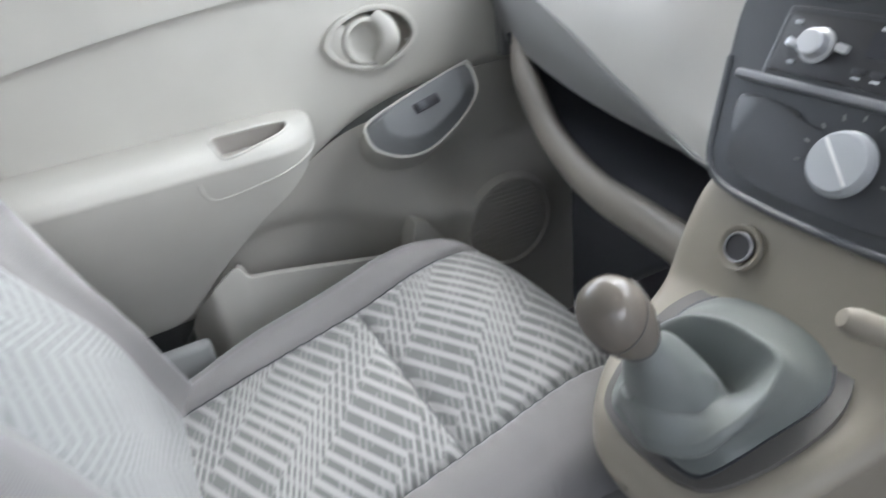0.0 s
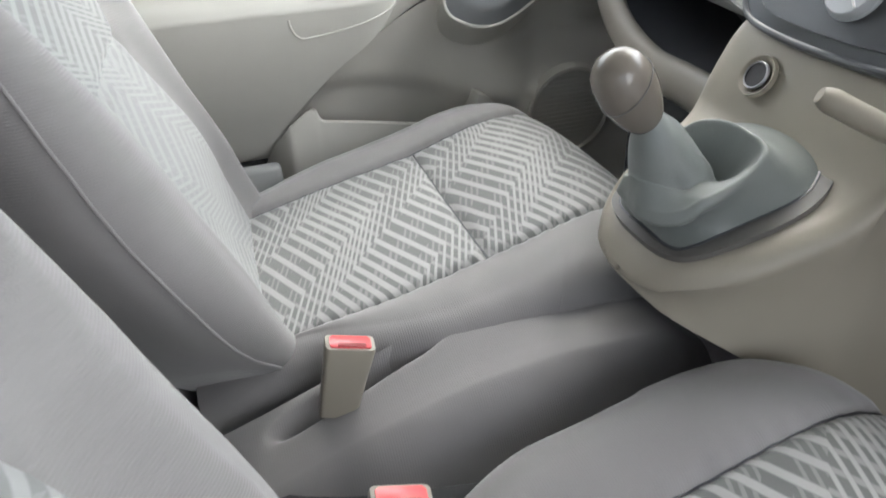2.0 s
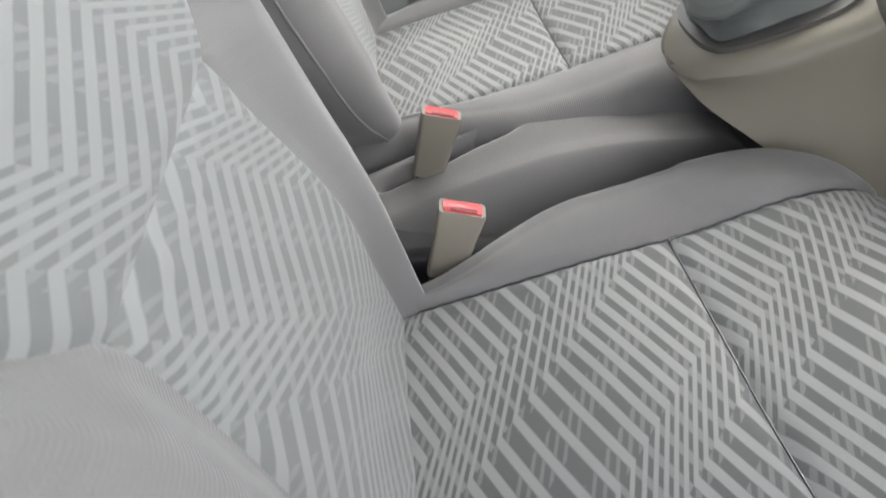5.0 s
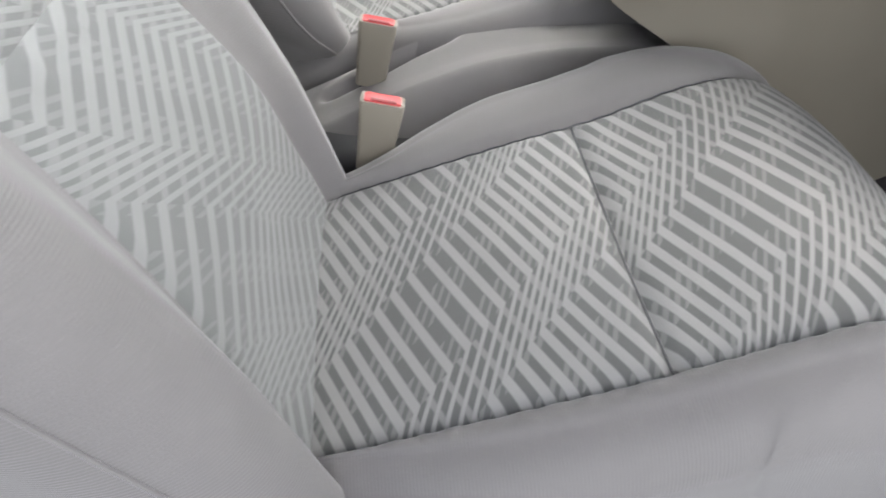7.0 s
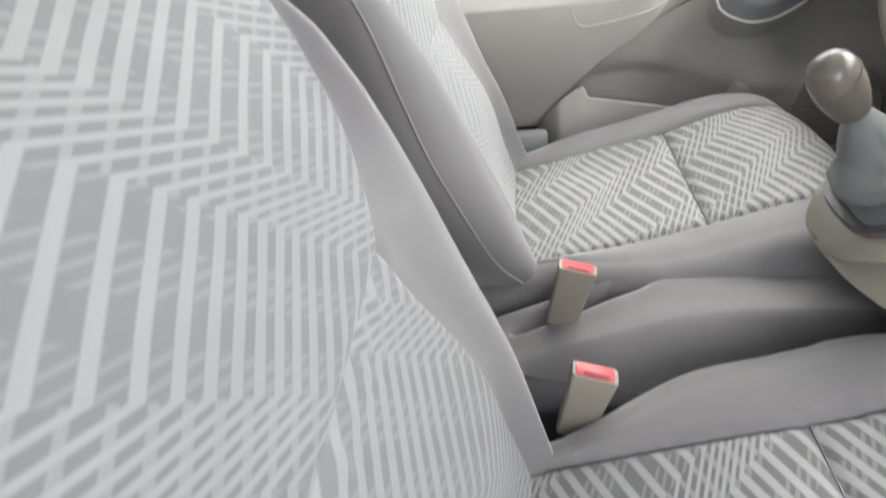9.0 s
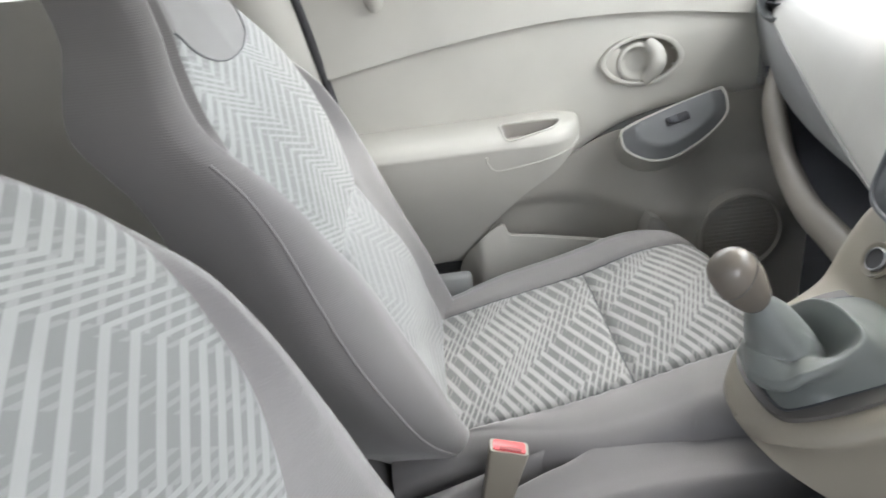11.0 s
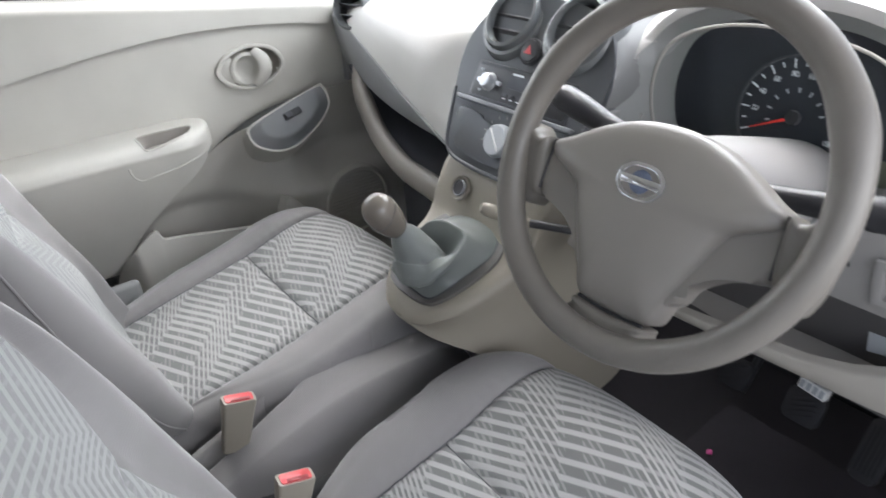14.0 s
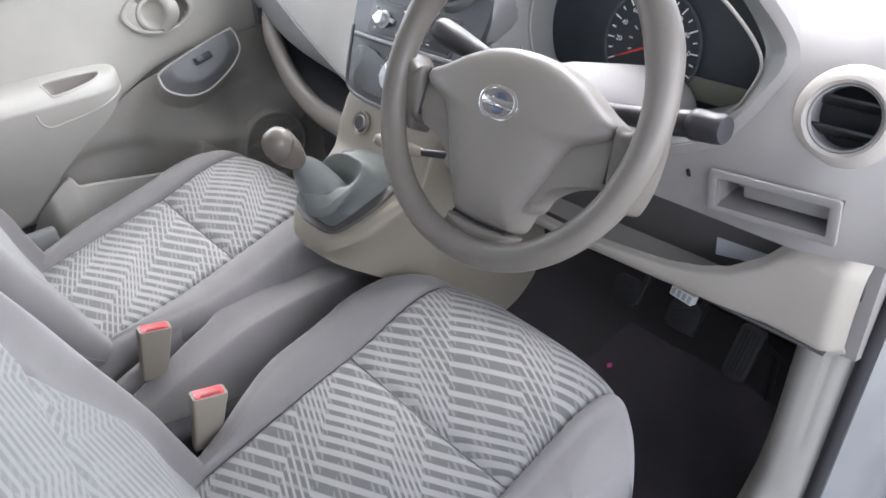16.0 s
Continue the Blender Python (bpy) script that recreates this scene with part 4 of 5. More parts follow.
    part("side_end", thicken(sheet(lambda u, v: (0.425 + 0.33 * u, 0.788, 0.83 + 0.15 * v), span(0, 1, 6), span(0, 1, 8)), 0.02), GREY_DASH, dash, "dark grey end panel beside the door")
    vent(dash, frame_m((0.376, 0.620, 1.030), (0.22, -1, 0), (0.25, 0, 1)), 0.050, slats=3, ringmat=RING)

    # centre stack
    half = [(0.0, sy(0.862)), (0.055, sy(0.863)), (0.098, sy(0.869)), (0.122, sy(0.885)), (0.134, sy(0.915)), (0.146, sy(0.96)), (0.156, sy(1.005)), (0.150, sy(1.045)), (0.118, sy(1.085)), (0.06, sy(1.105))]
    outl = [(-x, y) for x, y in half[::-1]] + half[1:]
    outl = [tuple(p) for p in curve(outl, 5, True)]
    stack = part("stack_surround", prism(outl, 0.05, MS @ pose(0, 0, -0.045), 0.010, 3), STACK, dash, "dark grey centre stack surround")
    rim = [tuple(p) for p in curve([(-0.146, sy(0.965)), (-0.129, sy(0.905)), (-0.117, sy(0.882)), (-0.095, sy(0.8705)), (-0.05, sy(0.866)), (0, sy(0.865)), (0.05, sy(0.866)), (0.095, sy(0.8705)), (0.117, sy(0.882)), (0.129, sy(0.905)), (0.146, sy(0.965))], 6)]
    part("stack_trim", tube([MS @ Vector((x, y, 0.005)) for x, y in rim], 0.0032, 8), surface("satin_grey_trim", (0.09, 0.094, 0.102), 0.42, 900, 0.05), stack, "satin grey trim line")
    # lower control panel
    pan = [tuple(p) for p in curve([(-0.116, sy(0.94)), (-0.106, sy(0.905)), (-0.094, sy(0.885)), (-0.04, sy(0.8775)), (0.04, sy(0.8775)), (0.094, sy(0.885)), (0.106, sy(0.905)), (0.116, sy(0.94)), (0.06, sy(0.938)), (0.045, sy(0.930)), (-0.045, sy(0.930)), (-0.06, sy(0.938))], 4, True)]
    part("control_panel", prism(pan, 0.004, MS @ pose(0, 0, 0.004), 0.002), PANEL, stack, "charcoal control panel")
    part("panel_shelf", box(-0.128, 0.128, -0.004, 0.004, 0.0, 0.014, 0.0025, MS @ pose(0, sy(0.954), 0)), surface("ledge_grey_plastic", (0.16, 0.165, 0.18), 0.4, 1200, 0.1), stack, "grey ledge")
    md = MS @ pose(-0.002, sy(0.9125), 0.008)
    dial = part("heater_dial", lathe([(0.0262, 0.0), (0.0262, 0.003), (0.0250, 0.004), (0.0242, 0.009), (0.0225, 0.0110), (0, 0.0115)], md, 40), DIALGREY, stack, "light grey rotary heater dial")
    part("dial_grip", box(-0.0215, 0.0215, -0.0011, 0.0011, 0.010, 0.0125, 0.0005, md @ pose(0, 0, 0, 0, 0, -45)), WHITE, dial, "white pointer bar")
    for k in range(9):
        a = radians(-10 + k * 25)
        part("dial_mark", box(-0.0022, 0.0022, -0.0008, 0.0008, 0, 0.0006, 0, md @ pose(0.037 * math.cos(a), 0.037 * math.sin(a), 0.0004, 0, 0, math.degrees(a))), GREY_DASH, stack)
    for s in (1, -1):
        mv = MS @ pose(-s * 0.068, sy(1.073), 0.004, -8, 0, 0)
        vent(stack, mv, 0.052, slats=3, ringmat=RING)
        part("vent_collar", lathe([(0.053, -0.03), (0.0545, 0.004), (0.060, 0.003), (0.066, -0.008), (0.068, -0.03)], mv, 40), RING, stack)
    mh = MS @ pose(-0.004, sy(1.036), 0.005)
    hz = part("hazard_button", lathe([(0.0205, -0.004), (0.0205, 0.004), (0.0185, 0.006), (0.0170, 0.006), (0.0160, 0.008), (0, 0.0092)], mh, 28), BLACK, stack, "black hazard button")
    part("hazard_triangle", prism([(-0.0075, -0.0055), (0.0075, -0.0055), (0.0, 0.0075)], 0.001, mh @ pose(0, 0, 0.0093), 0.0002), RED, hz, "red triangle mark")

    # right flank of the stack, running back to the instruments
    def flank(u, v):
        z = 0.868 + 0.225 * v
        e = smooth_table([(0.86, 0.108), (0.883, 0.120), (0.915, 0.133), (0.96, 0.145), (1.005, 0.154), (1.05, 0.147), (1.095, 0.10)], z)
        sx = 0.24 + 0.55 * (z - 0.86)
        return (sx - 0.002 + 0.14 * u ** 1.4, -e - 0.012 * u ** 0.8, z + 0.02 * u)
    part("stack_flank", thicken(sheet(flank, span(0, 1, 14), span(0, 1, 24)), 0.004), surface("flank_grey_plastic", (0.20, 0.20, 0.196), 0.26, 1200, 0.1), stack, "glossy grey flank")

    # driver's side
    CLC = [(-0.176, 0.962), (-0.170, 1.02), (-0.198, 1.075), (-0.27, 1.103), (-0.36, 1.108), (-0.44, 1.096), (-0.490, 1.066), (-0.526, 1.026), (-0.522, 0.99), (-0.499, 0.953), (-0.43, 0.923), (-0.36, 0.918), (-0.28, 0.919), (-0.202, 0.933)]
    HOC = [(-0.157, 0.963), (-0.150, 1.03), (-0.178, 1.092), (-0.26, 1.126), (-0.37, 1.131), (-0.455, 1.116), (-0.512, 1.084), (-0.561, 1.040), (-0.552, 1.000), (-0.515, 0.944), (-0.45, 0.912), (-0.36, 0.904), (-0.27, 0.904), (-0.182, 0.921)]
    CL = [tuple(p) for p in curve(CLC, 5, True)]
    HO = [tuple(p) for p in curve(HOC, 5, True)]

    def in_poly(p, poly):
        c = False
        for (x0, y0), (x1, y1) in zip(poly, poly[1:] + poly[:1]):
            if (y0 > p[1]) != (y1 > p[1]) and p[0] < (x1 - x0) * (p[1] - y0) / (y1 - y0) + x0:
                c = not c
        return c
    FX = [(0.78, 0.375), (0.83, 0.352), (0.88, 0.340), (0.94, 0.345), (0.99, 0.362), (1.04, 0.392), (1.075, 0.44), (1.10, 0.52)]

    def dface(u, v):
        z = 0.838 + 0.267 * v
        x = smooth_table(FX, z) - 0.03 * bump01((u + 0.30) / 0.2) + 0.035 * bump01((-0.62 - u) / 0.12)
        return (x, u, z)

    def dface_cut(u, v):
        x, y, z = dface(u, v)
        return (x + 0.05 * in_poly((y, z), HO), y, z)
    bm = sheet(dface_cut, span(-0.735, -0.125, 110), span(0, 1, 60))
    CLW = [(a + (c - a) * 0.35, b + (d - b) * 0.35) for (a, b), (c, d) in zip(CL, HO)]
    SLOT = [(-0.533, 0.862), (-0.533, 0.901), (-0.666, 0.912), (-0.666, 0.873)]
    gone = [f for f in bm.faces for c in [f.calc_center_median()] if in_poly((c.y, c.z), CLW) or in_poly((c.y, c.z), SLOT) or (math.hypot(c.y + 0.642, c.z - 0.995) < 0.040)]
    bmesh.ops.delete(bm, geom=gone, context="FACES")
    part("driver_panel", thicken(bm, 0.004), DASH_TAUPE, dash, "taupe dashboard panel round the instruments")
    top = lambda u, v: (0.50 - 0.125 * bump01((u + 0.16) / 0.08) + (0.52 + 0.125 * bump01((u + 0.16) / 0.08)) * v, u, 1.095 - 0.05 * bump01((u - 0.06) / 0.12) + 0.02 * math.sin(math.pi * v) - 0.02 * v + 0.01 * math.exp(-((u + 0.378) / 0.2) ** 2))
    part("top_pad", thicken(sheet(top, span(-0.76, 0.20, 40), span(0, 1, 16)), 0.006), PAD, dash, "pale grey dashboard top")
    # hollow for the instruments
    well = bmesh.new()
    for k, (f, x) in enumerate(((0.0, -0.005), (0.05, -0.007), (0.12, -0.004), (0.85, 0.0), (0.97, 0.0), (1.0, 0.004), (1.06, 0.45))):
        r = []
        for (y, z), (yo, zo) in zip(CL, HO):
            yy, zz = yo + (y - yo) * f, zo + (z - zo) * f
            if f > 1:
                yy, zz = -0.348 + (y + 0.348) * 0.975, 1.01 + (z - 1.01) * 0.975
            surf = min(dface(yo, (zo - 0.838) / 0.267)[0], 0.345 + 0.36 * (zo - 0.9))
            deep = max(surf + 0.012, 0.398)
            xx = surf + (deep - surf) * bump01((f - 0.1) / 0.9) + x if f <= 1 else x
            r.append(well.verts.new((xx, yy, zz)))
        if k:
            for i in range(len(CL)):
                j = (i + 1) % len(CL)
                well.faces.new((prev[i], prev[j], r[j], r[i]))
        prev = r
    flange = bmesh.new()
    for k, (out, x) in enumerate(((0.012, 0.03), (0.011, -0.0055), (0.003, -0.0075), (-0.002, -0.0075), (-0.002, 0.03))):
        r = []
        for yo, zo in HO:
            d = Vector((yo + 0.348, (zo - 1.01) * 1.5)).normalized() * out
            yy, zz = yo + d.x, zo + d.y
            surf = min(dface(yy, (min(zz, 1.10) - 0.838) / 0.267)[0], 0.345 + 0.36 * (zz - 0.9))
            r.append(flange.verts.new((surf + x, yy, zz)))
        if k:
            for i in range(len(HO)):
                j = (i + 1) % len(HO)
                flange.faces.new((prev[i], prev[j], r[j], r[i]))
        prev = r
    part("hood_flange", flange, DASH_TAUPE, dash, "pale outer edge of the instrument hood")
    part("hood_edge", tube([(0.397 + 0.0 * y, y, z) for y, z in CL], 0.0022, 8, closed=True, up=(1, 0, 0)), TAUPE, dash, "pale inner edge of the instrument hood")
    part("instrument_hood", thicken(well, 0.004), GREY_DASH, dash, "dark grey instrument hood")
    mg = frame_m((0.447, -0.378, 1.01), (0, -1, 0), (0.12, 0, 1))
    cl = part("instrument_panel", prism([(-(y + 0.378) * 0.99, (z - 1.01) * 0.99) for y, z in CL], 0.004, mg @ pose(0, 0, -0.004), 0), GAUGE, dash, "dark instrument panel")
    ms = mg @ pose(-0.027, -0.016, 0.002)
    part("gauge_ring", lathe([(0.0735, 0), (0.0735, 0.003), (0.0765, 0.003), (0.0765, 0)], ms, 48), STACK, cl)
    for k in range(19):
        a = radians(204 - k * 228 / 18)
        L = 0.011 if k % 2 == 0 else 0.006
        part("speed_mark", box(-L / 2, L / 2, -0.0009, 0.0009, 0, 0.0008, 0, ms @ pose(0.066 * math.cos(a), 0.066 * math.sin(a), 0.0004, 0, 0, math.degrees(a))), MARKS, cl)
    for k in range(1, 10):
        a = radians(204 - 2 * k * 228 / 18)
        fc = bpy.data.curves.new("speed_number", "FONT")
        fc.body, fc.size, fc.align_x, fc.align_y, fc.extrude = str(20 * k), 0.0095, "CENTER", "CENTER", 0.0002
        tmp = bpy.data.objects.new("speed_number", fc)
        me = bpy.data.meshes.new_from_object(tmp)
        me.materials.append(MARKS)
        num = new("speed_number", me)
        num.parent, num.matrix_basis = cl, ms @ pose(0.053 * math.cos(a), 0.053 * math.sin(a), 0.0008)
        bpy.data.objects.remove(tmp)
    for k in range(8):
        a = radians(196 - k * 26)
        part("inner_mark", box(-0.003, 0.003, -0.0012, 0.0012, 0, 0.0006, 0, ms @ pose(0.034 * math.cos(a), 0.034 * math.sin(a), 0.0006, 0, 0, math.degrees(a))), DIALGREY, cl)
    part("needle", prism([(0.0, 0.0018), (-0.058, 0.0005), (-0.058, -0.0005), (0.0, -0.0018)], 0.002, ms @ pose(0, 0, 0.004, 0, 0, 24), 0), NEEDLE, cl, "red pointer")
    part("needle_hub", lathe([(0.009, 0), (0.009, 0.006), (0.0075, 0.007), (0, 0.0072)], ms, 24), BLACK, cl)
    part("display", prism(rounded(0.085, 0.030, 0.003), 0.001, mg @ pose(0.080, -0.056, 0.001, 0, 0, 0), 0), LCD, cl, "unlit olive display")
    part("warning_lamp", prism(rounded(0.005, 0.004, 0.001), 0.001, mg @ pose(-0.034, -0.060, 0.001), 0), NEEDLE, cl, "small red warning lamp")
    part("instrument_lens", thicken(sheet(lambda u, v: (0.416 + 0.02 * (1 - v), -0.178 - 0.338 * u, 0.928 + 0.165 * v), span(0, 1, 8), span(0, 1, 6)), 0.002), PANE, dash, "clear lens").visible_shadow = False
    # right vent
    vent(dash, frame_m((0.366, -0.642, 0.995), (0.05, -1, 0), (0.25, 0, 1)), 0.0455, slats=2, ringmat=TAUPE, wide=True)
    # coin slot
    ms2 = frame_m((0.3345, -0.5995, 0.887), (0, -1, 0.085), (-0.08, 0, 1))
    so, si = rounded(0.152, 0.057, 0.004), rounded(0.129, 0.037, 0.003)
    slot = part("slot_frame", ring_prism(so, si, 0.0035, ms2, 0.0012), DASH_TAUPE, dash, "frame of an open slot")
    part("slot_box", prism(rounded(0.138, 0.048, 0.004), 0.004, ms2 @ pose(0, 0, -0.055), 0), GREY_DASH, slot)
    for h in (0.020, -0.020):
        part("slot_wall", box(-0.067, 0.067, -0.0015, 0.0015, -0.055, 0.003, 0, ms2 @ pose(0, h, 0)), DASH_TAUPE, slot)
    for w in (0.066, -0.066):
        part("slot_side", box(-0.0015, 0.0015, -0.021, 0.021, -0.055, 0.003, 0, ms2 @ pose(w, 0, 0)), DASH_TAUPE, slot)
    blank = part("slot_insert", box(-0.040, 0.063, -0.009, 0.010, -0.05, -0.014, 0.003, ms2), DASH_TAUPE, slot, "grey blank inside the slot")
    # silver strip stands for the highlight along the blank's top edge
    part("insert_highlight", box(0.010, 0.062, 0.0105, 0.0135, -0.03, -0.010, 0.001, ms2), SILVER, blank, "highlight on the blank's top edge, built as a silver strip")
    part("screw_hole", prism(rounded(0.005, 0.011, 0.0024), 0.001, frame_m((0.3355, -0.494, 0.891), (0, -1, 0.35), (0, 0, 1)), 0.0003), BLACK, dash, "small dark slot")

    # knee panel
    UP = [(-0.19, 0.702), (-0.273, 0.699), (-0.382, 0.710), (-0.46, 0.720), (-0.511, 0.735), (-0.55, 0.754), (-0.59, 0.788), (-0.616, 0.823), (-0.63, 0.832), (-0.69, 0.829), (-0.705, 0.825)]
    LO = [(-0.19, 0.673), (-0.275, 0.673), (-0.476, 0.680), (-0.611, 0.679), (-0.690, 0.672), (-0.705, 0.676)]

    def knee(u, v):
        hi, lo = lerp_table([(-a, b) for a, b in UP], -u), lerp_table([(-a, b) for a, b in LO], -u)
        x = 0.372 + 0.02 * bump01((-0.680 - u) / 0.03) + 0.012 * (1 - v) - 0.006 * math.sin(math.pi * v)
        x += 0.012 * bump01((v - 0.85) / 0.15) + 0.015 * bump01((0.12 - v) / 0.12)
        return (x, u, lo + (hi - lo) * v)
    part("knee_panel", thicken(sheet(knee, span(-0.705, -0.15, 90), span(0, 1, 24)), 0.006), KNEE, dash, "beige lower panel with a scooped tray edge")
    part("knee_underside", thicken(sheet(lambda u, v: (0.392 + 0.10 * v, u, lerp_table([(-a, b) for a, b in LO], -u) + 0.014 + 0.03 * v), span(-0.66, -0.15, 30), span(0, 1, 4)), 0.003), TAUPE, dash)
    part("tray_back", thicken(sheet(lambda u, v: (0.46 - 0.05 * v, u, 0.66 + 0.15 * v), span(-0.70, -0.14, 20), span(0, 1, 6)), 0.004), TRAY, dash, "dark tray behind the knee panel")
    part("tray_floor", thicken(sheet(lambda u, v: (0.38 + 0.08 * v, u, 0.69 + 0.004 * v), span(-0.69, -0.14, 16), span(0, 1, 3)), 0.004), TRAY, dash)
    part("tray_lining", box(-0.04, 0.04, -0.03, 0.03, 0.0, 0.003, 0.001, frame_m((0.425, -0.545, 0.775), (0, -1, 0.2), (0.2, 0, 1))), DIALGREY, dash, "pale blank plate in the tray")
    part("end_trim", thicken(sheet(lambda u, v: (0.425 + 0.3 * u, -0.716 + 0.004 * math.sin(3 * v), 0.665 - 0.12 * u + (0.40 + 0.12 * u) * v), span(0, 1, 8), span(0, 1, 10)), 0.02), DASH_TAUPE, dash, "taupe end panel beside the door opening")
    return dash


dashboard()


# radio, sitting in the stack
def radio():
    r = thing("car_radio", "black car radio with a bright rotary knob in the dashboard", "radio")
    m = MS @ pose(0, sy(0.984), 0.0)
    part("face", prism(rounded(0.205, 0.050, 0.003), 0.009, m, 0.002), BLACK, r)
    part("bezel", ring_prism(rounded(0.216, 0.060, 0.004), rounded(0.202, 0.047, 0.003), 0.006, m @ pose(0, 0, 0.001), 0.0015), STACK, r)
    mk = m @ pose(-0.066, 0.0, 0.008)
    k = part("volume_knob", lathe([(0.0145, 0.0), (0.0145, 0.003), (0.0115, 0.0045), (0.0110, 0.014), (0.0095, 0.0155), (0, 0.0158)], mk, 28), SILVER, r, "silver volume knob")
    for s in (1, -1):
        part("side_key", prism(rounded(0.011, 0.0065, 0.0015), 0.004, m @ pose(-0.066 + s * 0.022, 0.001 * s, 0.009, 0, 0, -8), 0.001), SILVER, r, "silver key")
    part("display", prism(rounded(0.075, 0.020, 0.002), 0.001, m @ pose(0.012, 0.008, 0.009), 0), GAUGE, r, "dark display")
    for i in range(6):
        part("preset_key", prism(rounded(0.0115, 0.0045, 0.001), 0.002, m @ pose(-0.024 + i * 0.0155, -0.013, 0.0085), 0.0006), PANEL, r)
        part("key_print", box(-0.0035, 0.0035, -0.0008, 0.0008, 0, 0.0004, 0, m @ pose(-0.024 + i * 0.0155, -0.0185, 0.0091)), MARKS, r)
    part("maker_mark", box(-0.012, 0.012, -0.0015, 0.0015, 0, 0.0004, 0, m @ pose(-0.010, 0.0205, 0.0091)), MARKS, r)
    for i in range(3):
        part("corner_key", prism(rounded(0.006, 0.0035, 0.001), 0.002, m @ pose(-0.091 + 0.004 * i, 0.016 - i * 0.016, 0.0085), 0.0006), DIALGREY, r)


radio()


# ---- centre console with the gear lever ----
MC = frame_m((0.05, 0, 0.71), (0, -1, 0), (1, 0, 0.45))


def console():
    con = thing("centre_console", "beige plastic centre console with a gear lever plate", "console")
    TOP = [(0.055, 0.693), (0.064, 0.708), (0.078, 0.720), (0.15, 0.755), (0.205, 0.785), (0.228, 0.832), (0.25, 0.868), (0.30, 0.90), (0.54, 0.90)]
    BOTT = [(0.055, 0.684), (0.064, 0.675), (0.078, 0.662), (0.125, 0.632), (0.21, 0.568), (0.297, 0.500), (0.386, 0.405), (0.42, 0.398), (0.47, 0.412), (0.515, 0.45), (0.54, 0.50)]
    HW = [(0.055, 0.022), (0.060, 0.042), (0.070, 0.060), (0.088, 0.080), (0.12, 0.101), (0.2, 0.120), (0.25, 0.124), (0.3, 0.119), (0.54, 0.118)]

    def fn(u, v):
        x = v
        hw, zt, zb = smooth_table(HW, x), smooth_table(TOP, x), smooth_table(BOTT, x)
        R = min(0.017, (zt - zb) * 0.45, hw * 0.6)
        s = 1 if u >= 0 else -1
        a = abs(u)
        if a < 0.5:
            y, z = (hw - R) * a / 0.5, zt
        elif a < 0.65:
            t = (a - 0.5) / 0.15 * math.pi / 2
            y, z = hw - R + R * math.sin(t), zt - R * (1 - math.cos(t))
        else:
            t = (a - 0.65) / 0.35
            y, z = hw - 0.022 * t - 0.008 * math.sin(math.pi * t), zt - R + (zb - zt + R) * t
        return (x, s * y, z)
    vs = span(0.055, 0.10, 24) + span(0.10, 0.25, 34)[1:] + span(0.25, 0.54, 20)[1:]
    us = span(-1, -0.65, 10) + span(-0.65, -0.5, 6)[1:] + span(-0.5, 0.5, 14)[1:] + span(0.5, 0.65, 6)[1:] + span(0.65, 1, 10)[1:]
    part("body", thicken(sheet(fn, us, vs), 0.004), TAN, con)
    part("front_end", thicken(sheet(lambda u, v: (0.535, -0.09 + 0.18 * u, 0.50 + 0.4 * v), span(0, 1, 4), span(0, 1, 4)), 0.004), TAUPE, con)
    # lighter socket in the sloping face
    ml = frame_m((0.2215, 0.054, 0.834), (0, -1, 0), (0.55, 0, 1)) @ Matrix.Diagonal((0.8, 0.8, 1, 1))
    soc = part("lighter_socket", lathe([(0.0260, -0.004), (0.0245, 0.0008), (0.0225, 0.0004), (0.0170, -0.004), (0.0140, -0.006), (0.0135, -0.03), (0, -0.03)], ml, 32), TAN, con, "round lighter socket")
    part("socket_ring", lathe([(0.0146, -0.001), (0.0148, 0.0020), (0.0158, 0.0026), (0.0168, 0.0018), (0.0172, -0.001)], ml, 32), STEEL, soc, "bright ring")
    part("socket_hole", lathe([(0.0150, 0.0016), (0.0146, 0.0008), (0, 0.0008)], ml, 28), RUBBER, soc, "dark socket hole")
    # plate round the gear lever
    plate = [tuple(p) for p in curve([(0.0, 0.023), (0.042, 0.027), (0.065, 0.045), (0.082, 0.095), (0.086, 0.140), (0.073, 0.176), (0.043, 0.199), (0.0, 0.207), (-0.043, 0.199), (-0.073, 0.176), (-0.086, 0.140), (-0.082, 0.095), (-0.065, 0.045), (-0.042, 0.027)], 6, True)]
    pl = part("gear_plate", prism(plate, 0.010, MC @ pose(0, 0, -0.005), 0.0035, 3), PLATE, con, "grey plate round the gear lever")
    inn = [tuple(p) for p in curve([(0.0, 0.034), (0.040, 0.035), (0.054, 0.050), (0.063, 0.095), (0.071, 0.140), (0.062, 0.168), (0.038, 0.190), (0.0, 0.198), (-0.038, 0.190), (-0.062, 0.168), (-0.071, 0.140), (-0.063, 0.095), (-0.054, 0.050), (-0.040, 0.035)], 6, True)]
    part("boot_groove", ring_prism([(x * 1.02, 0.105 + (y - 0.105) * 1.02) for x, y in inn], [(x * 0.98, 0.105 + (y - 0.105) * 0.98) for x, y in inn], 0.0012, MC @ pose(0, 0, 0.0047), 0.0003), STACK, pl, "dark joint round the boot")

    # gear lever: boot, sleeve, knob
    lever = thing("gear_lever", "gear lever with a grey-brown knob and a grey leatherette boot", "gear lever")

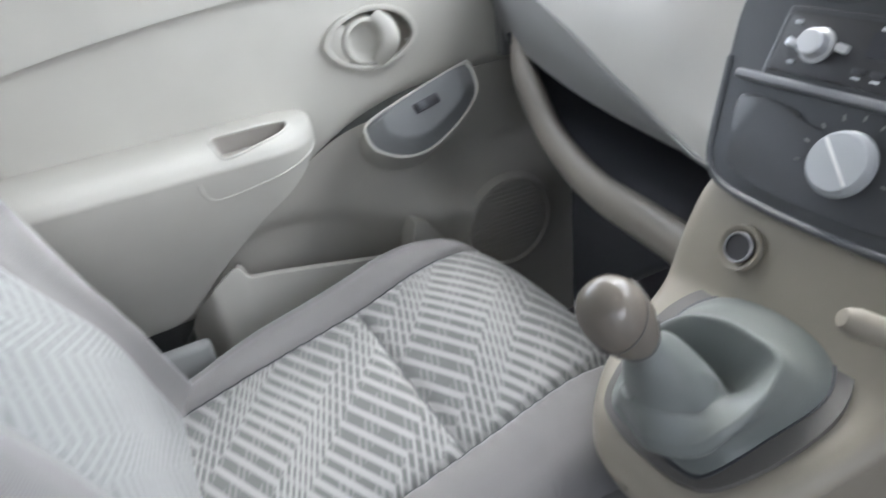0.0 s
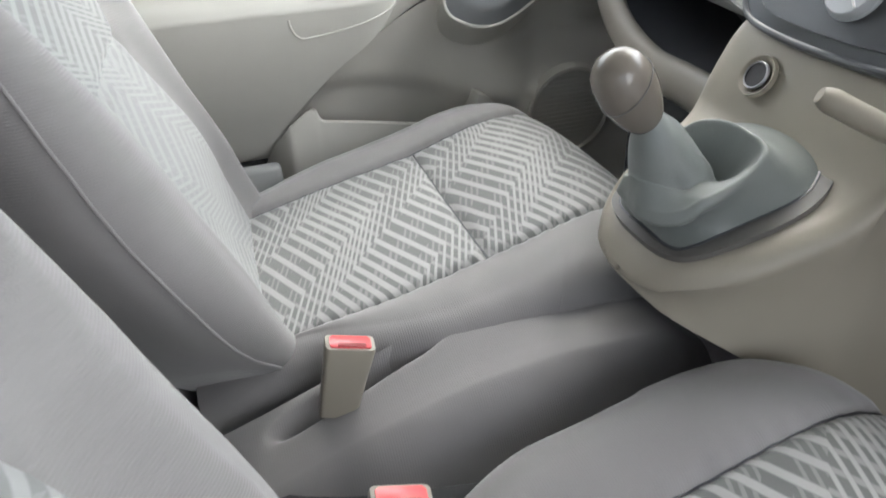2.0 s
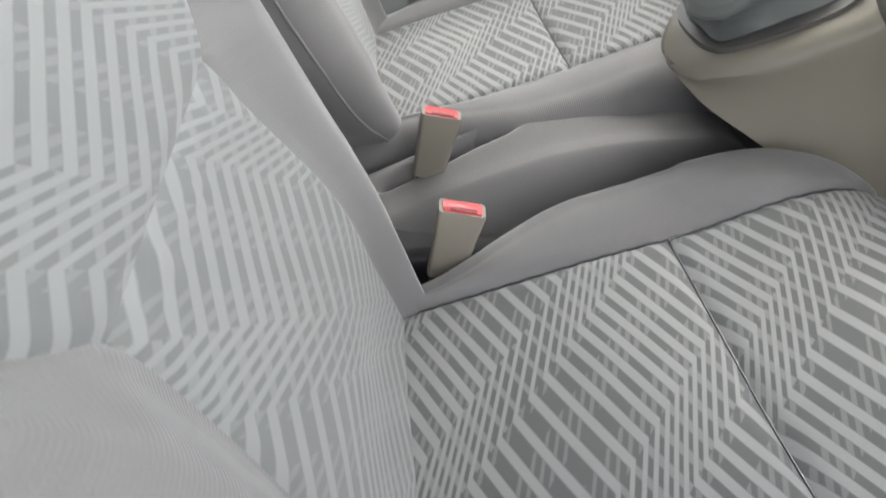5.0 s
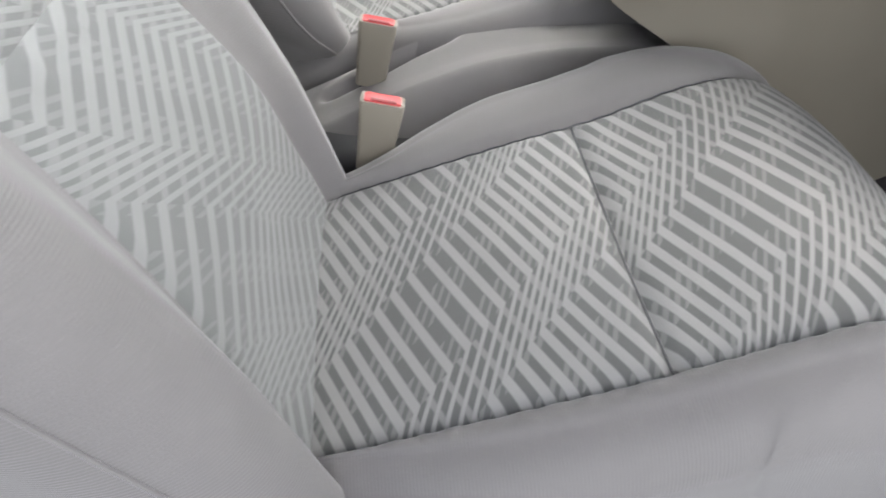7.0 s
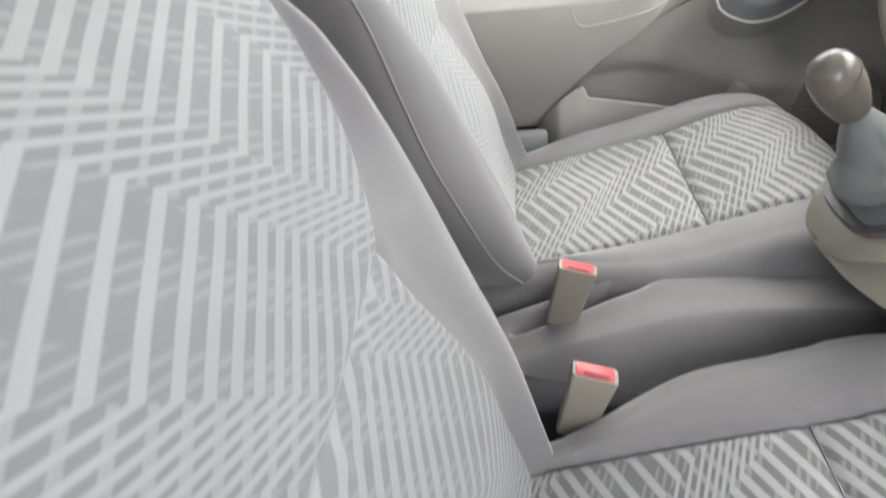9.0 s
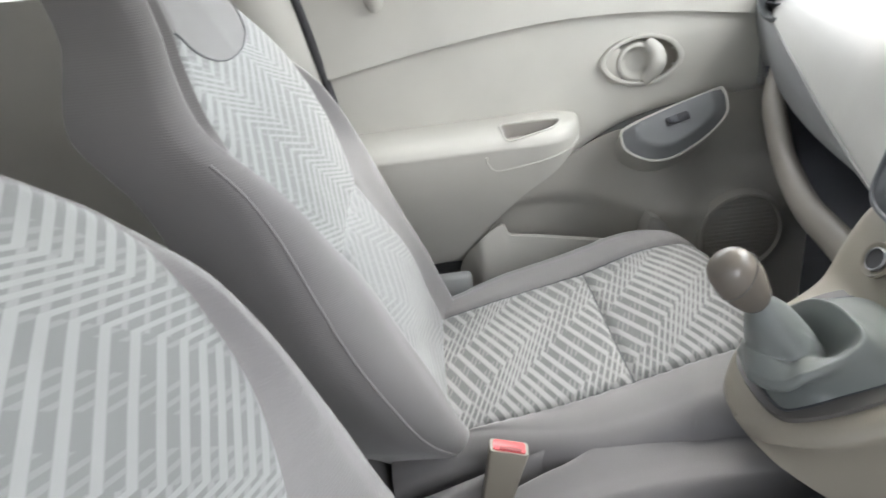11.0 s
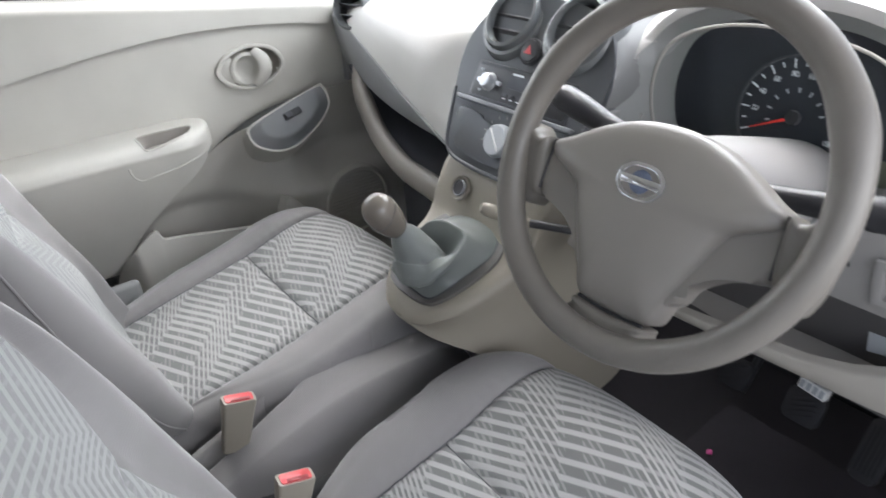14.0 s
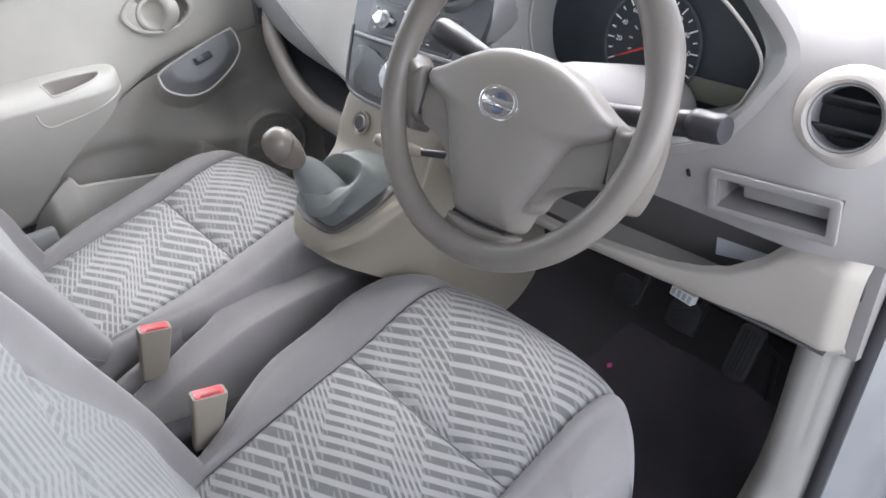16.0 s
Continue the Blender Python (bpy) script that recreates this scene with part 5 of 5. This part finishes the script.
    # by angle from straight ahead: radius and height of the fold, radius and height of the ridge round it, tuck under the lip
    FOLDS = [(-180, 0.032, 0.060, 0.044, 0.038, 0.8), (-150, 0.035, 0.048, 0.044, 0.034, 0.3), (-100, 0.040, 0.028, 0.054, 0.018, 0.0), (-60, 0.041, 0.020, 0.064, 0.028, 0.0), (-30, 0.040, 0.014, 0.062, 0.048, 0.0),
             (-8, 0.040, 0.010, 0.062, 0.054, 0.0), (20, 0.040, 0.010, 0.070, 0.054, 0.0), (40, 0.042, 0.018, 0.081, 0.052, 0.0), (54, 0.042, 0.031, 0.074, 0.047, 0.0), (68, 0.041, 0.039, 0.066, 0.044, 0.1), (82, 0.040, 0.042, 0.061, 0.043, 0.4), (96, 0.038, 0.043, 0.058, 0.044, 0.9), (108, 0.036, 0.047, 0.056, 0.040, 1.2), (124, 0.034, 0.053, 0.053, 0.038, 1.3), (150, 0.033, 0.057, 0.048, 0.038, 1.2), (180, 0.032, 0.060, 0.044, 0.038, 0.8)]

    def edge_at(deg):
        """How far out the joint with the plate lies in one direction from the lever."""
        dx, dy = math.sin(radians(deg)), math.cos(radians(deg))
        for (ax, ay), (bx, by) in zip(inn, inn[1:] + inn[:1]):
            ex, ey = bx - ax, by - ay
            det = dx * -ey + ex * dy
            if abs(det) < 1e-12:
                continue
            k = (ax * -ey + ex * (ay - 0.07)) / det
            f = (dx * (ay - 0.07) - dy * ax) / det
            if k > 0 and -1e-9 <= f <= 1 + 1e-9:
                return k
        return 0.08

    def boot_rib(deg):
        rp, hp, rr, hr, tuck = [smooth_table([(row[0], row[k]) for row in FOLDS], deg) for k in range(1, 6)]
        ro = edge_at(deg)
        rr = min(rr, ro * (0.97 + 0.2 * tuck))
        rp = min(rp, rr - 0.006)
        r7 = rr + min(0.006, max(0.0025, (ro - rr) * 0.25))
        flank = ro - r7
        prof = [(0.0100, 0.109), (0.0125, 0.099), (0.0210, 0.085), (0.028, max(0.064, hp)), (max(0.0315, rp - 0.005), hp + 0.026 * bump01((0.045 - hp) / 0.02)), (rp, hp), (rr - (rr - rp) * 0.28, hp + (hr - hp) * 0.72), (rr, hr), (r7, hr * 0.90 - 0.006 * tuck), (r7 + flank * 0.35 - 0.020 * tuck, hr * (0.56 - 0.18 * tuck)), (r7 + flank * 0.68 - 0.014 * tuck, hr * (0.24 - 0.06 * tuck)), (ro, 0.0)]
        pts = curve(prof, 5)
        wave = 0.0012 * math.sin(5 * radians(deg) + 1)
        return [MC @ Vector(((p[0]) * math.sin(radians(deg)), 0.07 + p[0] * math.cos(radians(deg)), 0.005 + p[1] + wave * math.sin(math.pi * i / (len(pts) - 1)))) for i, p in enumerate(pts)]
    bm = bmesh.new()
    ribs = [[bm.verts.new(p) for p in boot_rib(-180 + 360 * k / 96)] for k in range(96)]
    for k in range(96):
        A, B = ribs[k], ribs[(k + 1) % 96]
        for i in range(len(A) - 1):
            bm.faces.new((A[i], A[i + 1], B[i + 1], B[i]))
    part("boot", bm, BOOT, lever, "grey leatherette boot with deep folds", angle=70)
    mk = frame_m(Vector((0.071, 0.003, 0.828)), (0, -1, 0), Vector((1, 0, 0.68))) @ Matrix.Diagonal((0.93, 0.93, 0.94, 1))
    kn = part("knob", lathe([(0, 0.0), (0.011, 0.0), (0.015, 0.003), (0.0195, 0.011), (0.0235, 0.023), (0.0265, 0.037), (0.0275, 0.049), (0.0262, 0.062), (0.0225, 0.072), (0.016, 0.0785), (0.0075, 0.0818), (0, 0.0825)], mk, 40), KNOB, lever, "grey-brown plastic knob")
    part("knob_joint", tube([mk @ Vector((0.0278 * math.cos(t), 0.0272 * math.sin(t), 0.048 + 0.010 * math.sin(t))) for t in span(0, 2 * math.pi, 40)[:-1]], 0.0006, 6, closed=True), PLATE, kn)


console()


def parking_brake():
    b = thing("parking_brake", "pull-out parking brake with a pale grip and black rod", "handbrake")
    part("grip", tube(curve([(0.151, -0.088, 0.873), (0.170, -0.100, 0.862), (0.190, -0.112, 0.851), (0.209, -0.125, 0.841)], 5), [0.006, 0.0085] + [0.0098] * 10 + [0.009, 0.0085, 0.008, 0.007], 16), TAN, b, "pale grip")
    part("rod", tube([(0.205, -0.122, 0.843), (0.25, -0.19, 0.838), (0.31, -0.25, 0.828)], 0.0060, 12), BLACK, b, "black rod")
    part("guide", box(0.24, 0.33, -0.27, -0.20, 0.79, 0.83, 0.01), BLACK, b)


parking_brake()


# ---- steering wheel and column ----
MW = frame_m((0.1388, -0.3721, 1.017), (0.03, -1, 0), (math.sin(radians(27.5)), 0, math.cos(radians(27.5))))


def steering():
    w = thing("steering_wheel", "worn grey-brown plastic steering wheel with a three-spoke padded hub", "steering wheel")
    R = 0.180
    n = 120
    pts, rad = [], []
    for k in range(n):
        a = 2 * math.pi * k / n
        pts.append(MW @ Vector((R * math.cos(a), R * math.sin(a), 0)))
        deg = math.degrees(a) % 360
        bulge = sum(math.exp(-((deg - c) / 11) ** 2) for c in (28, 152))
        rad.append(0.0165 + 0.0022 * bulge)
    part("rim", tube(pts, rad, 20, closed=True, up=MW.to_3x3() @ Vector((0, 0, 1))), WHEEL, w, "rim with worn grain")
    half = [(0.0, 0.051), (0.04, 0.047), (0.08, 0.032), (0.113, 0.013), (0.136, 0.001), (0.133, -0.012), (0.112, -0.023), (0.095, -0.032), (0.086, -0.046), (0.078, -0.066), (0.067, -0.092), (0.055, -0.120), (0.046, -0.143), (0.030, -0.149), (0.0, -0.150)]
    out = [tuple(p) for p in curve(half + [(-x, y) for x, y in half[::-1]][1:-1], 5, True)]
    # domed hub cover, falling away towards its foot
    hub = bmesh.new()
    c = Vector((0, -0.03, 0))
    prev = None
    for s, h in ((1.0, -0.040), (1.0, -0.012), (0.985, -0.005), (0.955, -0.0005), (0.9, 0.0035), (0.8, 0.0075), (0.65, 0.0110), (0.5, 0.0130), (0.3, 0.0148), (0.12, 0.0155), (0.0, 0.0156)):
        ring = [hub.verts.new(MW @ Vector((c.x + (x - c.x) * s, c.y + (y - c.y) * s, h - 0.005 - 0.10 * max(0, -(c.y + (y - c.y) * s) - 0.03)))) for x, y in out] if s else [hub.verts.new(MW @ Vector((c.x, c.y, h - 0.005)))]
        if prev:
            for i in range(len(out)):
                j = (i + 1) % len(out)
                hub.faces.new((prev[i], prev[j], ring[j], ring[i]) if s else (prev[i], prev[j], ring[0]))
        prev = ring
    part("hub_cover", hub, COVER, w, "padded hub cover", angle=50)
    def cushioned(outline, mid, lift=0.0, sink=0.0):
        """A pad with softly rounded edges on the wheel's plane."""
        bm, last = bmesh.new(), None
        for k, h in ((1.0, -0.044), (1.0, -0.018), (0.975, -0.012), (0.93, -0.008), (0.85, -0.005), (0.7, -0.003), (0.4, -0.002), (0.0, -0.002)):
            row = [bm.verts.new(MW @ Vector((mid[0] + (x - mid[0]) * k, mid[1] + (y - mid[1]) * k, h + lift + sink * min(0, mid[1] + (y - mid[1]) * k)))) for x, y in outline] if k else [bm.verts.new(MW @ Vector((*mid, h + lift + sink * min(0, mid[1]))))]
            if last:
                for i in range(len(outline)):
                    j = (i + 1) % len(outline)
                    bm.faces.new((last[i], last[j], row[j], row[i]) if k else (last[i], last[j], row[0]))
            last = row
        return bm
    # shoulder of the cover below the side spokes
    skirt = [(0.0, 0.035), (0.10, 0.012), (0.134, 0.000), (0.138, -0.02), (0.140, -0.058), (0.116, -0.067), (0.092, -0.076), (0.07, -0.094), (0.056, -0.118), (0.0, -0.13)]
    sk = [tuple(p) for p in curve(skirt + [(-x, y) for x, y in skirt[::-1]][1:-1], 5, True)]
    part("hub_skirt", prism(sk, 0.040, MW @ pose(0, 0, -0.056), 0.008, 3), COVER, w)
    for s in (1, -1):
        sp = [(0.1385, 0.0), (0.148, -0.001), (0.157, 0.002), (0.165, 0.009), (0.176, 0.013), (0.182, -0.005), (0.179, -0.045), (0.169, -0.076), (0.158, -0.078), (0.150, -0.067), (0.1405, -0.060)]
        sp = [tuple(p) for p in curve([(s * x, y) for x, y in sp][::s], 4, True)]
        part("side_spoke", cushioned(sp, (s * 0.160, -0.022), 0.005, 0.26), WHEEL, w, angle=60)
        part("spoke_joint", tube([MW @ Vector(p) for p in ((s * 0.1365, 0.002, -0.012), (s * 0.1385, -0.02, -0.013), (s * 0.1405, -0.056, -0.017))], 0.0016, 6), BLACK, w, "dark joint")
    bs = [(-0.043, -0.1495), (-0.046, -0.157), (-0.054, -0.168), (-0.040, -0.176), (0.0, -0.180), (0.040, -0.176), (0.054, -0.168), (0.046, -0.157), (0.043, -0.1495), (0.0, -0.1515)]
    part("lower_spoke", cushioned([tuple(p) for p in curve(bs, 5, True)], (0.0, -0.164), -0.006), WHEEL, w, angle=60)
    part("lower_joint", tube([MW @ Vector(p) for p in ((-0.042, -0.1478, -0.022), (0.0, -0.1500, -0.022), (0.042, -0.1478, -0.022))], 0.0022, 6), BLACK, w, "dark joint")
    # emblem, a plain shape
    me = MW @ pose(0.0, -0.012, 0.0098)
    ov = [tuple(p) for p in curve([(-0.0275, 0.0), (-0.025, 0.009), (-0.013, 0.0178), (0.013, 0.0178), (0.025, 0.009), (0.0275, 0.0), (0.025, -0.009), (0.013, -0.0178), (-0.013, -0.0178), (-0.025, -0.009)], 4, True)]
    em = part("emblem", ring_prism(ov, [(x * 0.80, y * 0.74) for x, y in ov], 0.003, me, 0.001), CHROME, w, "chrome-framed blue-grey oval emblem")
    part("emblem_ground", prism([(x * 0.84, y * 0.80) for x, y in ov], 0.0008, me, 0), COVER, em)
    part("emblem_disc", lathe([(0.0120, 0.0), (0.0120, 0.0016), (0.0110, 0.0022), (0, 0.0022)], me, 28), EMBLEM, em, "blue-grey disc")
    part("emblem_bar", prism(rounded(0.046, 0.0085, 0.002), 0.0032, me, 0.0006), CHROME, em, "bright band across the disc")

    col = thing("steering_column", "taupe plastic steering column shroud with two stalks", "steering column")
    a, b = MW @ Vector((0, 0, -0.055)), Vector((0.42, -0.372, 0.915))
    part("shroud", tube([a, a.lerp(b, 0.3), a.lerp(b, 0.7), b], [0.050, 0.066, 0.072, 0.075], 24, flat=0.78, up=(0, 0, 1)), DASH_TAUPE, col, "taupe shroud")
    part("collar", lathe([(0.030, -0.05), (0.042, -0.052), (0.045, -0.075), (0.045, -0.09)], MW, 28), STACK, col)
    part("wiper_stalk", tube(curve([(0.225, -0.325, 0.995), (0.222, -0.26, 1.010), (0.218, -0.205, 1.026), (0.216, -0.172, 1.036)], 6), [0.010 + 0.0085 * min(1, k / 12) for k in range(18)] + [0.016], 18, flat=0.85), BLACK, col, "dark grey stalk")
    rs = part("light_stalk", tube(curve([(0.235, -0.43, 0.985), (0.245, -0.48, 0.987), (0.253, -0.53, 0.992)], 6), [0.010, 0.0105, 0.011, 0.0115, 0.012, 0.0125, 0.013, 0.0135, 0.014, 0.0145, 0.015, 0.015, 0.015], 18), BLACK, col, "black stalk")
    mk = frame_m((0.2535, -0.532, 0.9925), (-0.3, 0, 1), (-1, -0.15, -0.3))
    part("stalk_knob", lathe([(0.0150, 0.0), (0.0172, 0.003), (0.0172, 0.012), (0.0165, 0.013), (0.0165, 0.030), (0.0160, 0.036), (0.0140, 0.040), (0, 0.041)], frame_m((0.2535, -0.532, 0.9925), (1, 0, 0), (0, 0, 1)) @ pose(0, 0, 0, -8, -6, 0), 18), BLACK, rs, "ribbed turning knob")
    for k in range(8):
        t = 2 * math.pi * k / 8
        part("lamp_ray", box(-0.0009, 0.0009, -0.0003, 0.0003, 0, 0.0003, 0, frame_m((0.2392, -0.543, 0.9935), (0, -1, 0.1), (0.25, 0, 1)) @ pose(0.0035 * math.cos(t), 0.0035 * math.sin(t), 0.0015, 0, 0, math.degrees(t))), MARKS, rs)


steering()


# ---- footwell ----
def pedals():
    for label, at, w, h, lean in (("black rubber-faced clutch pedal", (0.655, -0.235, 0.405), 0.062, 0.058, 30), ("black rubber-faced brake pedal", (0.645, -0.375, 0.42), 0.066, 0.062, 30), ("grey ribbed accelerator pedal", (0.685, -0.488, 0.372), 0.048, 0.115, 32)):
        p = thing("pedal", label, "pedal", group="foot pedals")
        m = pose(*at, 0, -90 + lean, 0) @ pose(0, 0, 0, 0, 0, 90)
        acc = h > 0.1
        rub = surface("pedal_rubber", (0.05, 0.047, 0.05), 0.55, 700, 0.3) if acc else RUBBER
        pad = part("pad", prism(rounded(w, h, 0.014), 0.014, m, 0.004), rub, p)
        if acc:
            for k in range(5):
                part("rib", box(-0.0015, 0.0015, -h * 0.38, h * 0.38, 0, 0.0025, 0.0008, m @ pose((k - 2) * 0.0075, 0, 0.0135)), RUBBER, pad)
        else:
            for k in range(5):
                part("rib", box(-w * 0.36, w * 0.36, -0.0018, 0.0018, 0, 0.0025, 0.0008, m @ pose(0, (k - 2) * 0.0095, 0.0135, 0, 0, 25)), RUBBER, pad)
        part("arm", tube([m @ Vector((0, 0, 0.0)), m @ Vector((0, h * 0.7, -0.06)), (0.93, at[1] - 0.01, 0.66), (1.06, at[1] - 0.01, 0.70)], 0.009, 10), BLACK, p) if not acc else part("arm", tube([m @ Vector((0, 0, 0.0)), m @ Vector((0, -0.03, -0.03)), (0.80, at[1] - 0.02, 0.30), (0.82, at[1] - 0.02, 0.15)], 0.009, 10), BLACK, p)


pedals()
plug = thing("wiring_plug", "white plastic wiring plug hanging under the dashboard", "plug")
mp = frame_m((0.505, -0.433, 0.578), (-0.1, -1, -0.05), (0.3, 0, 1))
part("housing", box(-0.022, 0.022, -0.009, 0.009, -0.008, 0.008, 0.002, mp), WHITE, plug)
for k in range(4):
    part("cell", box(-0.0035, 0.0035, -0.006, 0.006, 0.0078, 0.0086, 0, mp @ pose(-0.0155 + k * 0.0103, 0, 0)), DIALGREY, plug)
part("wire", tube([mp @ Vector((0, 0.008, 0)), (0.50, -0.43, 0.62), (0.455, -0.42, 0.69)], 0.004, 8), BLACK, plug)
tagged(new("paper_scrap", mesh_of("paper_scrap", prism(curve([(-0.008, 0), (0, 0.006), (0.009, 0.002), (0.002, -0.006)], 3, True), 0.003, pose(0.66, -0.208, 0.166), 0.001), PINK)), "small crumpled pink scrap on the floor mat", "scrap")


def mat():
    fn = lambda u, v: (0.20 + 0.62 * u, -0.59 + 0.44 * v, 0.156 + 0.006 * noise.noise(Vector((u * 6, v * 6, 1))) + 0.10 * max(0, u - 0.75) ** 1.3)
    ob = new("floor_mat", mesh_of("floor_mat", thicken(sheet(fn, span(0, 1, 40), span(0, 1, 30)), 0.006), surface("dark_mat", (0.020, 0.017, 0.022), 0.9, 400, 1.0, 0.3, dist=0.003)))
    tagged(ob, "dark worn floor mat under the pedals", "floor mat")


mat()


# sill of the open driver's door
def sill():
    # side trim: along the sill, then up the front pillar beside the footwell
    P = curve([(-0.64, 0.305), (-0.20, 0.300), (0.20, 0.296), (0.38, 0.298), (0.432, 0.325), (0.450, 0.390), (0.452, 0.54), (0.455, 0.668)], 10)
    S = curve([(-0.588, -0.26), (-0.608, -0.12), (-0.627, -0.05), (-0.640, -0.018), (-0.654, -0.003), (-0.672, 0.0), (-0.690, -0.001), (-0.703, -0.006), (-0.709, -0.02), (-0.711, -0.05)], 4)

    def fn(u, v):
        i = min(len(P) - 2, int(v * (len(P) - 1)))
        p, d = P[i] + (P[i + 1] - P[i]) * (v * (len(P) - 1) - i), P[min(len(P) - 1, i + 2)] - P[max(0, i - 1)]
        d = d / np.linalg.norm(d)
        y, n = S[int(round(u * (len(S) - 1)))]
        n = max(n, -0.14) if p[0] < 0.3 else n
        g = 0.0022 * math.exp(-((y + 0.683) / 0.0035) ** 2) * bump01((p[1] - 0.44) / 0.03)
        return (p[0] - d[1] * (n - g), float(y), p[1] + d[0] * (n - g))
    structure("door_sill_trim", thicken(sheet(fn, [k / (len(S) - 1) for k in range(len(S))], span(0, 1, 120)), 0.003), BEIGE, "taupe plastic trim along the sill and front pillar", "sill")
    line = [(p[0] + 0.004 * (p[1] > 0.35), -0.720, p[1] - 0.004) for p in P] + [(0.47, -0.724, 0.75), (0.50, -0.730, 0.90), (0.56, -0.738, 1.02)]
    structure("door_opening_seal", tube(line, 0.010, 10, up=(0, 1, 0)), RUBBER, "black rubber seal along the door opening", "seal")
    body = thicken(sheet(lambda u, v: (-0.7 + 1.18 * v, -0.731 - 0.12 * u - 0.02 * math.sin(3 * u), 0.295 - 0.012 * math.sin(5 * u) - 0.13 * u ** 2), span(0, 1, 16), span(0, 1, 30)), 0.004)
    structure("body_sill", body, PAINT, "painted metal body sill below the door opening", "sill")

    def jamb(u, v):
        z = 0.27 + 0.78 * v
        return (0.468 + 0.05 * u + 0.015 * math.sin(4 * u) + 0.02 * bump01((z - 0.62) / 0.3) + 0.05 * bump01((z - 0.85) / 0.3), -0.728 - 0.13 * u, z)
    structure("body_pillar", thicken(sheet(jamb, span(0, 1, 20), span(0, 1, 30)), 0.004), PAINT, "painted silver metal door jamb in front of the door opening", "pillar")


sill()
pane = structure("window_1", thicken(sheet(lambda u, v: (0.99 - 0.67 * v, -0.70 + 1.42 * u + 0.05 * (0.5 - u) * v, 1.055 + 0.42 * v + 0.02 * math.sin(math.pi * v)), span(0, 1, 8), span(0, 1, 8)), 0.004), PANE, "clear windscreen over the dashboard", "windscreen")
pane.visible_shadow = False
